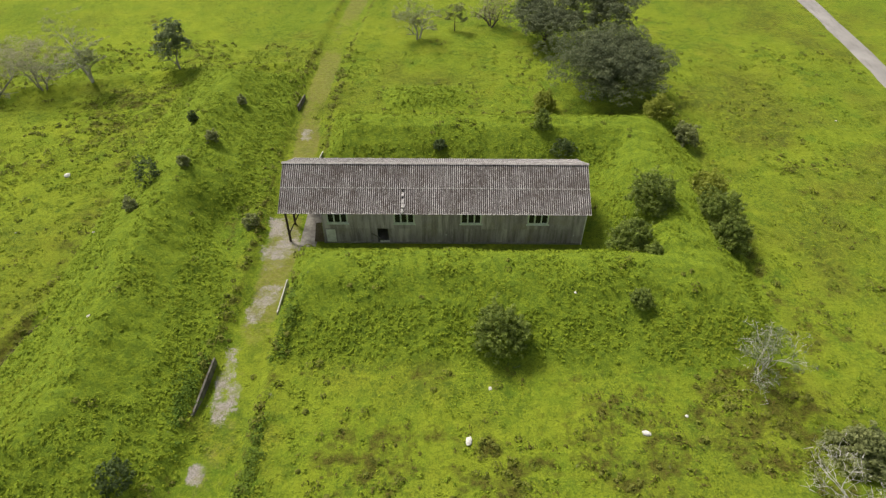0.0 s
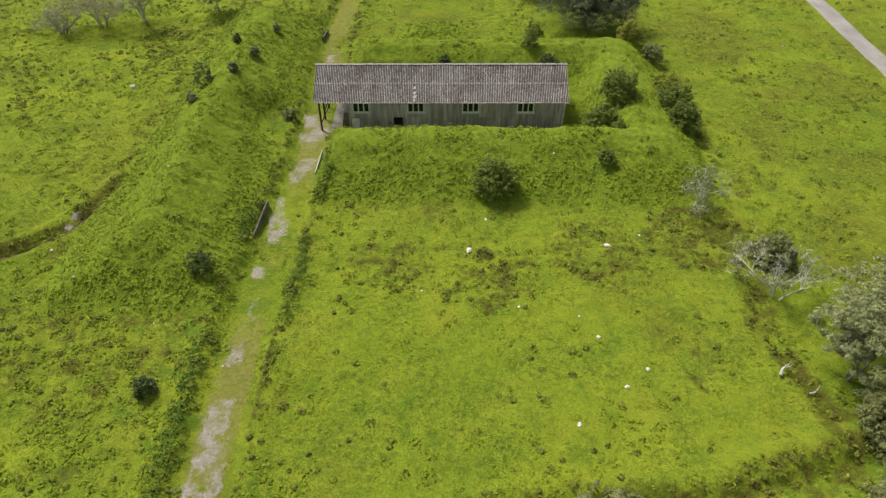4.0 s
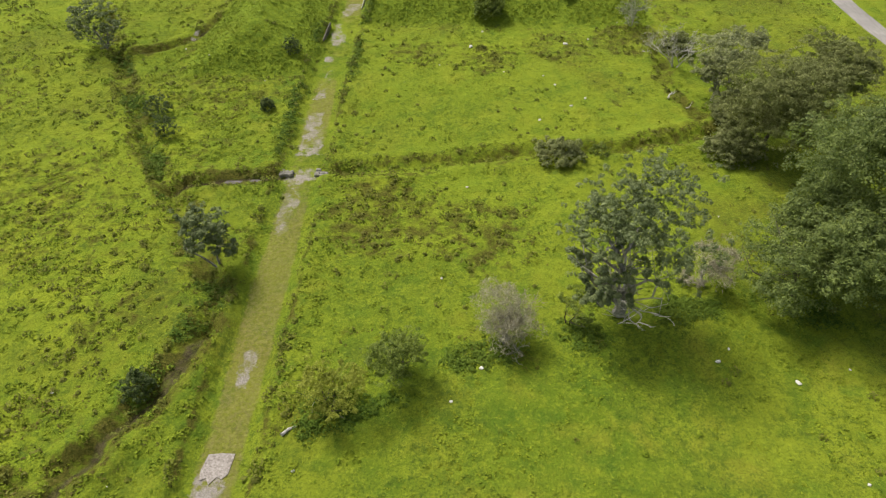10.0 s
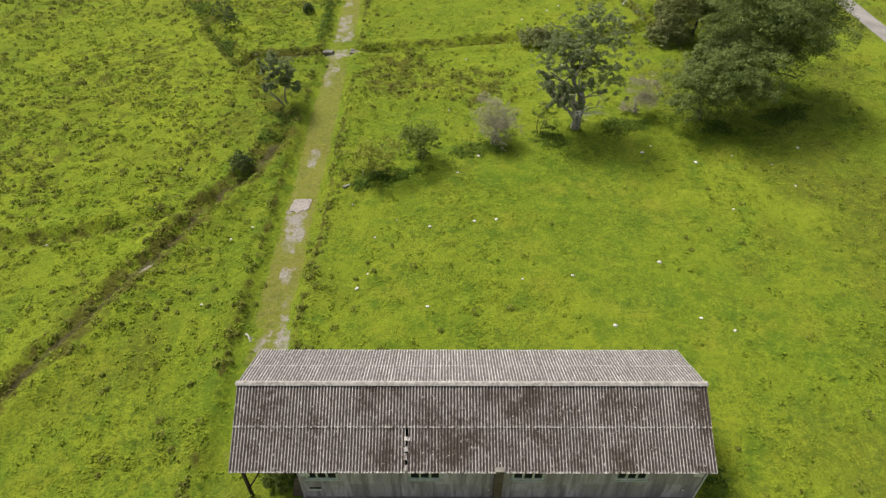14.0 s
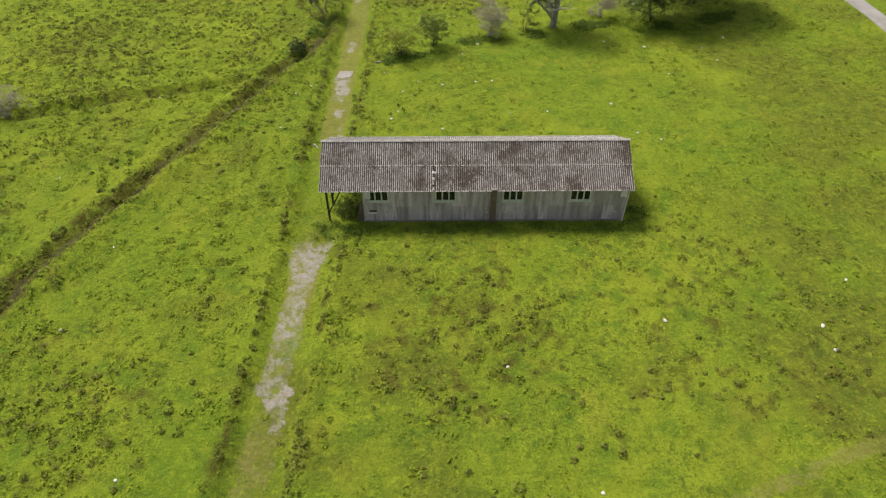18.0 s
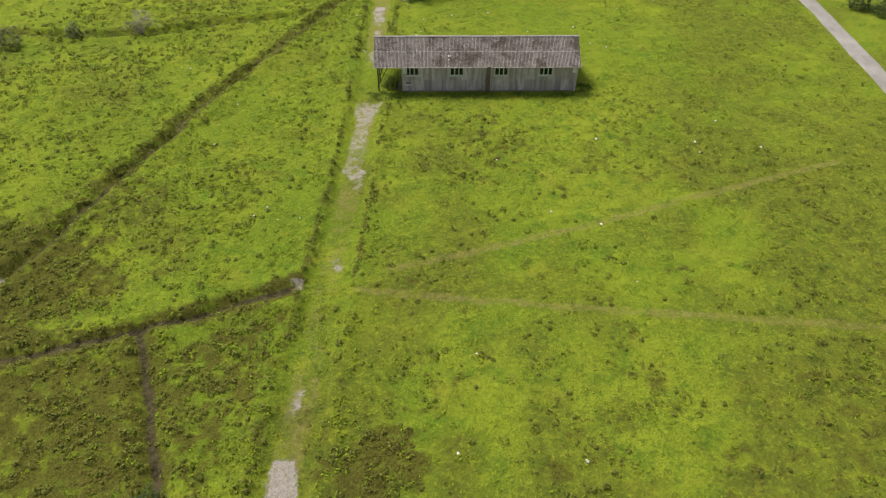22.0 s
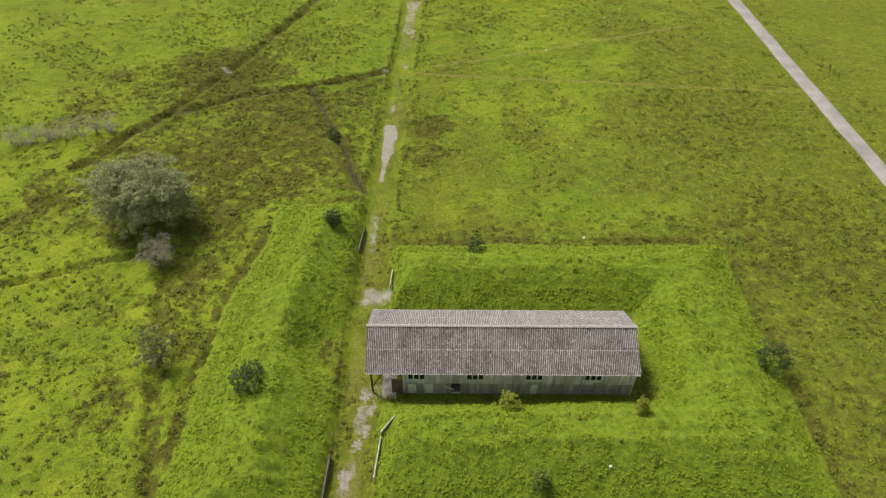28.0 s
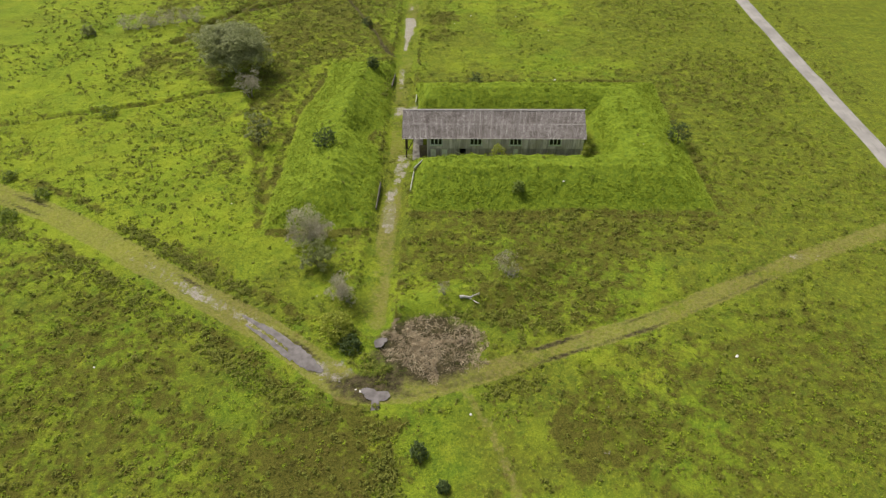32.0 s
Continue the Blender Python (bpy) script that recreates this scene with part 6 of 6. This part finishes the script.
def fallen(name, x, y, length, seed, label, az, mat=DEADWOOD, thick=0.08, forks=(3, 4)):
    """A fallen branch lying on the grass."""
    rnd = random.Random(seed)
    bm, _ = skeleton_of(rnd, length, length * 0.35, 1, lean=0.1, depth=1, forks=forks, thick=thick / length * 1.6, twist=0.5)
    o = part(name, bm, mat, None, "", pose(x, y, ground_z(x, y) + 0.18, 0, 84, az))
    return tagged(o, label, "fallen branch")


fallen("fallen_branch", 3.0, 34.6, 4.5, 1, "bleached fallen branch lying below the hedge line", 70)
fallen("fallen_branch", 7.0, -154.6, 4.0, 2, "bleached white fallen branch on a grassy rise", 10, thick=0.14)
fallen("fallen_branch", 42.3, 82.5, 1.5, 3, "pale broken stump beside the ditch", 60, thick=0.09)
fallen("fallen_branch", -3.0, 14.6, 1.6, 4, "pale broken timber lying beside the track", -40, thick=0.06)
fallen("fallen_branch", 44.4, 81.2, 1.3, 5, "short bleached branch beside the ditch", 30, thick=0.05)

# brash heap beside the crossing
rng2 = np.random.default_rng(11)
n = 7600
a, q = rng2.uniform(0, 2 * np.pi, n), rng2.uniform(0, 1, n) ** 0.62
x, y = 2.8 + 6.6 * q * np.cos(a), -162.2 + 5.3 * q * np.sin(a)
z = height(x, y) + 0.34 * (1 - q ** 2) * (0.6 + 0.5 * lattice(x, y, 1.4, 51)) * rng2.uniform(0.2, 1, n)
x, y = x + 1.6 * lattice(x, y, 2.8, 56) + 0.5 * lattice(x, y, 1.0, 58), y + 1.5 * lattice(x, y, 2.8, 57)
z = z + np.where(q > 0.9, -0.05, 0)
c = np.stack([x, y, z], 1)
d = rng2.normal(0, 1, (n, 3)) * (1, 1, 0.28)
d /= np.linalg.norm(d, axis=1, keepdims=True)
u = np.cross(d, rng2.normal(0, 1, (n, 3)))
u /= np.linalg.norm(u, axis=1, keepdims=True)
ln = rng2.uniform(0.25, 0.8, (n, 1))
w = rng2.uniform(0.015, 0.045, (n, 1))
v = np.stack([c - d * ln / 2 - u * w, c - d * ln / 2 + u * w, c + d * ln / 2 + u * w * 0.6, c + d * ln / 2 - u * w * 0.6], 1).reshape(-1, 3)
tagged(new("brash_heap", raw_mesh("brash_heap", v, np.arange(4 * n).reshape(-1, 4), BRASH, 4)), "heap of cut brown brash and broken sticks on mud", "brash heap", kind="stuff")


def puddle(x, y, lobes, seed):
    """Standing water with an uneven outline."""
    rnd = random.Random(seed)
    bm = bmesh.new()
    zs = min(ground_z(x + ox, y + oy) for ox, oy, *_ in lobes) + 0.15
    for k, (ox, oy, rx, ry) in enumerate(lobes):
        ring = []
        for i in range(36):
            t = 2 * math.pi * i / 36
            r = 1 + 0.35 * noise.noise(Vector((math.cos(t) * 1.6, math.sin(t) * 1.6, seed + k * 3.7)))
            ring.append(bm.verts.new((x + ox + rx * r * math.cos(t), y + oy + ry * r * math.sin(t), zs + 0.004 * k)))
        bm.faces.new(ring)
    return tagged(part("puddle", bm, WATER), "grey still puddle in the muddy track", "puddle", "puddles", kind="structure")


puddle(-2.9, -169.6, [(0, 0, 1.5, 0.7), (-0.3, -1.4, 0.5, 1.6), (-1.3, 0.7, 0.9, 0.4)], 1)
puddle(-3.4, -162.0, [(0, 0, 0.6, 0.8), (0.6, 0.5, 0.5, 0.4)], 4)


def wet_rut(rows, seed):
    """Water standing in a wheel rut; rows of x, y and half width."""
    bm = bmesh.new()
    pts = [Vector((x, y, 0)) for x, y, _ in rows]
    zs = sum(ground_z(x, y) for x, y, _ in rows) / len(rows) + 0.05
    edges = []
    for i in range(len(pts) - 1):
        for k in range(6):
            f = k / 6
            p, w = pts[i].lerp(pts[i + 1], f), rows[i][2] * (1 - f) + rows[i + 1][2] * f
            d = (pts[i + 1] - pts[i]).normalized()
            u = Vector((-d.y, d.x, 0))
            a, b = (w * (1 + 0.45 * noise.noise(p * 1.7 + Vector((0, 0, seed + q)))) for q in (0, 5))
            edges.append((bm.verts.new((*(p + u * a).xy, zs)), bm.verts.new((*(p - u * b).xy, zs))))
    for (a, b), (c, d) in zip(edges, edges[1:]):
        bm.faces.new((a, b, d, c))
    return tagged(part("puddle", bm, WATER), "brown-grey water standing in a wheel rut", "puddle", "puddles", kind="structure")


wet_rut([(-21.5, -157.0, 0.12), (-18.6, -158.9, 0.38), (-16.2, -160.4, 0.45), (-14.2, -162.2, 0.55), (-12.7, -163.9, 1.05), (-11.2, -165.2, 0.8), (-9.6, -166.3, 0.15)], 2)
wet_rut([(-20.6, -158.7, 0.10), (-18.6, -160.1, 0.26), (-16.6, -161.7, 0.32), (-14.8, -163.3, 0.40), (-13.6, -164.4, 0.35)], 3)
puddle(-8.5, 65.6, [(0, 0, 1.3, 0.28), (2.4, 0.2, 1.1, 0.25)], 5)
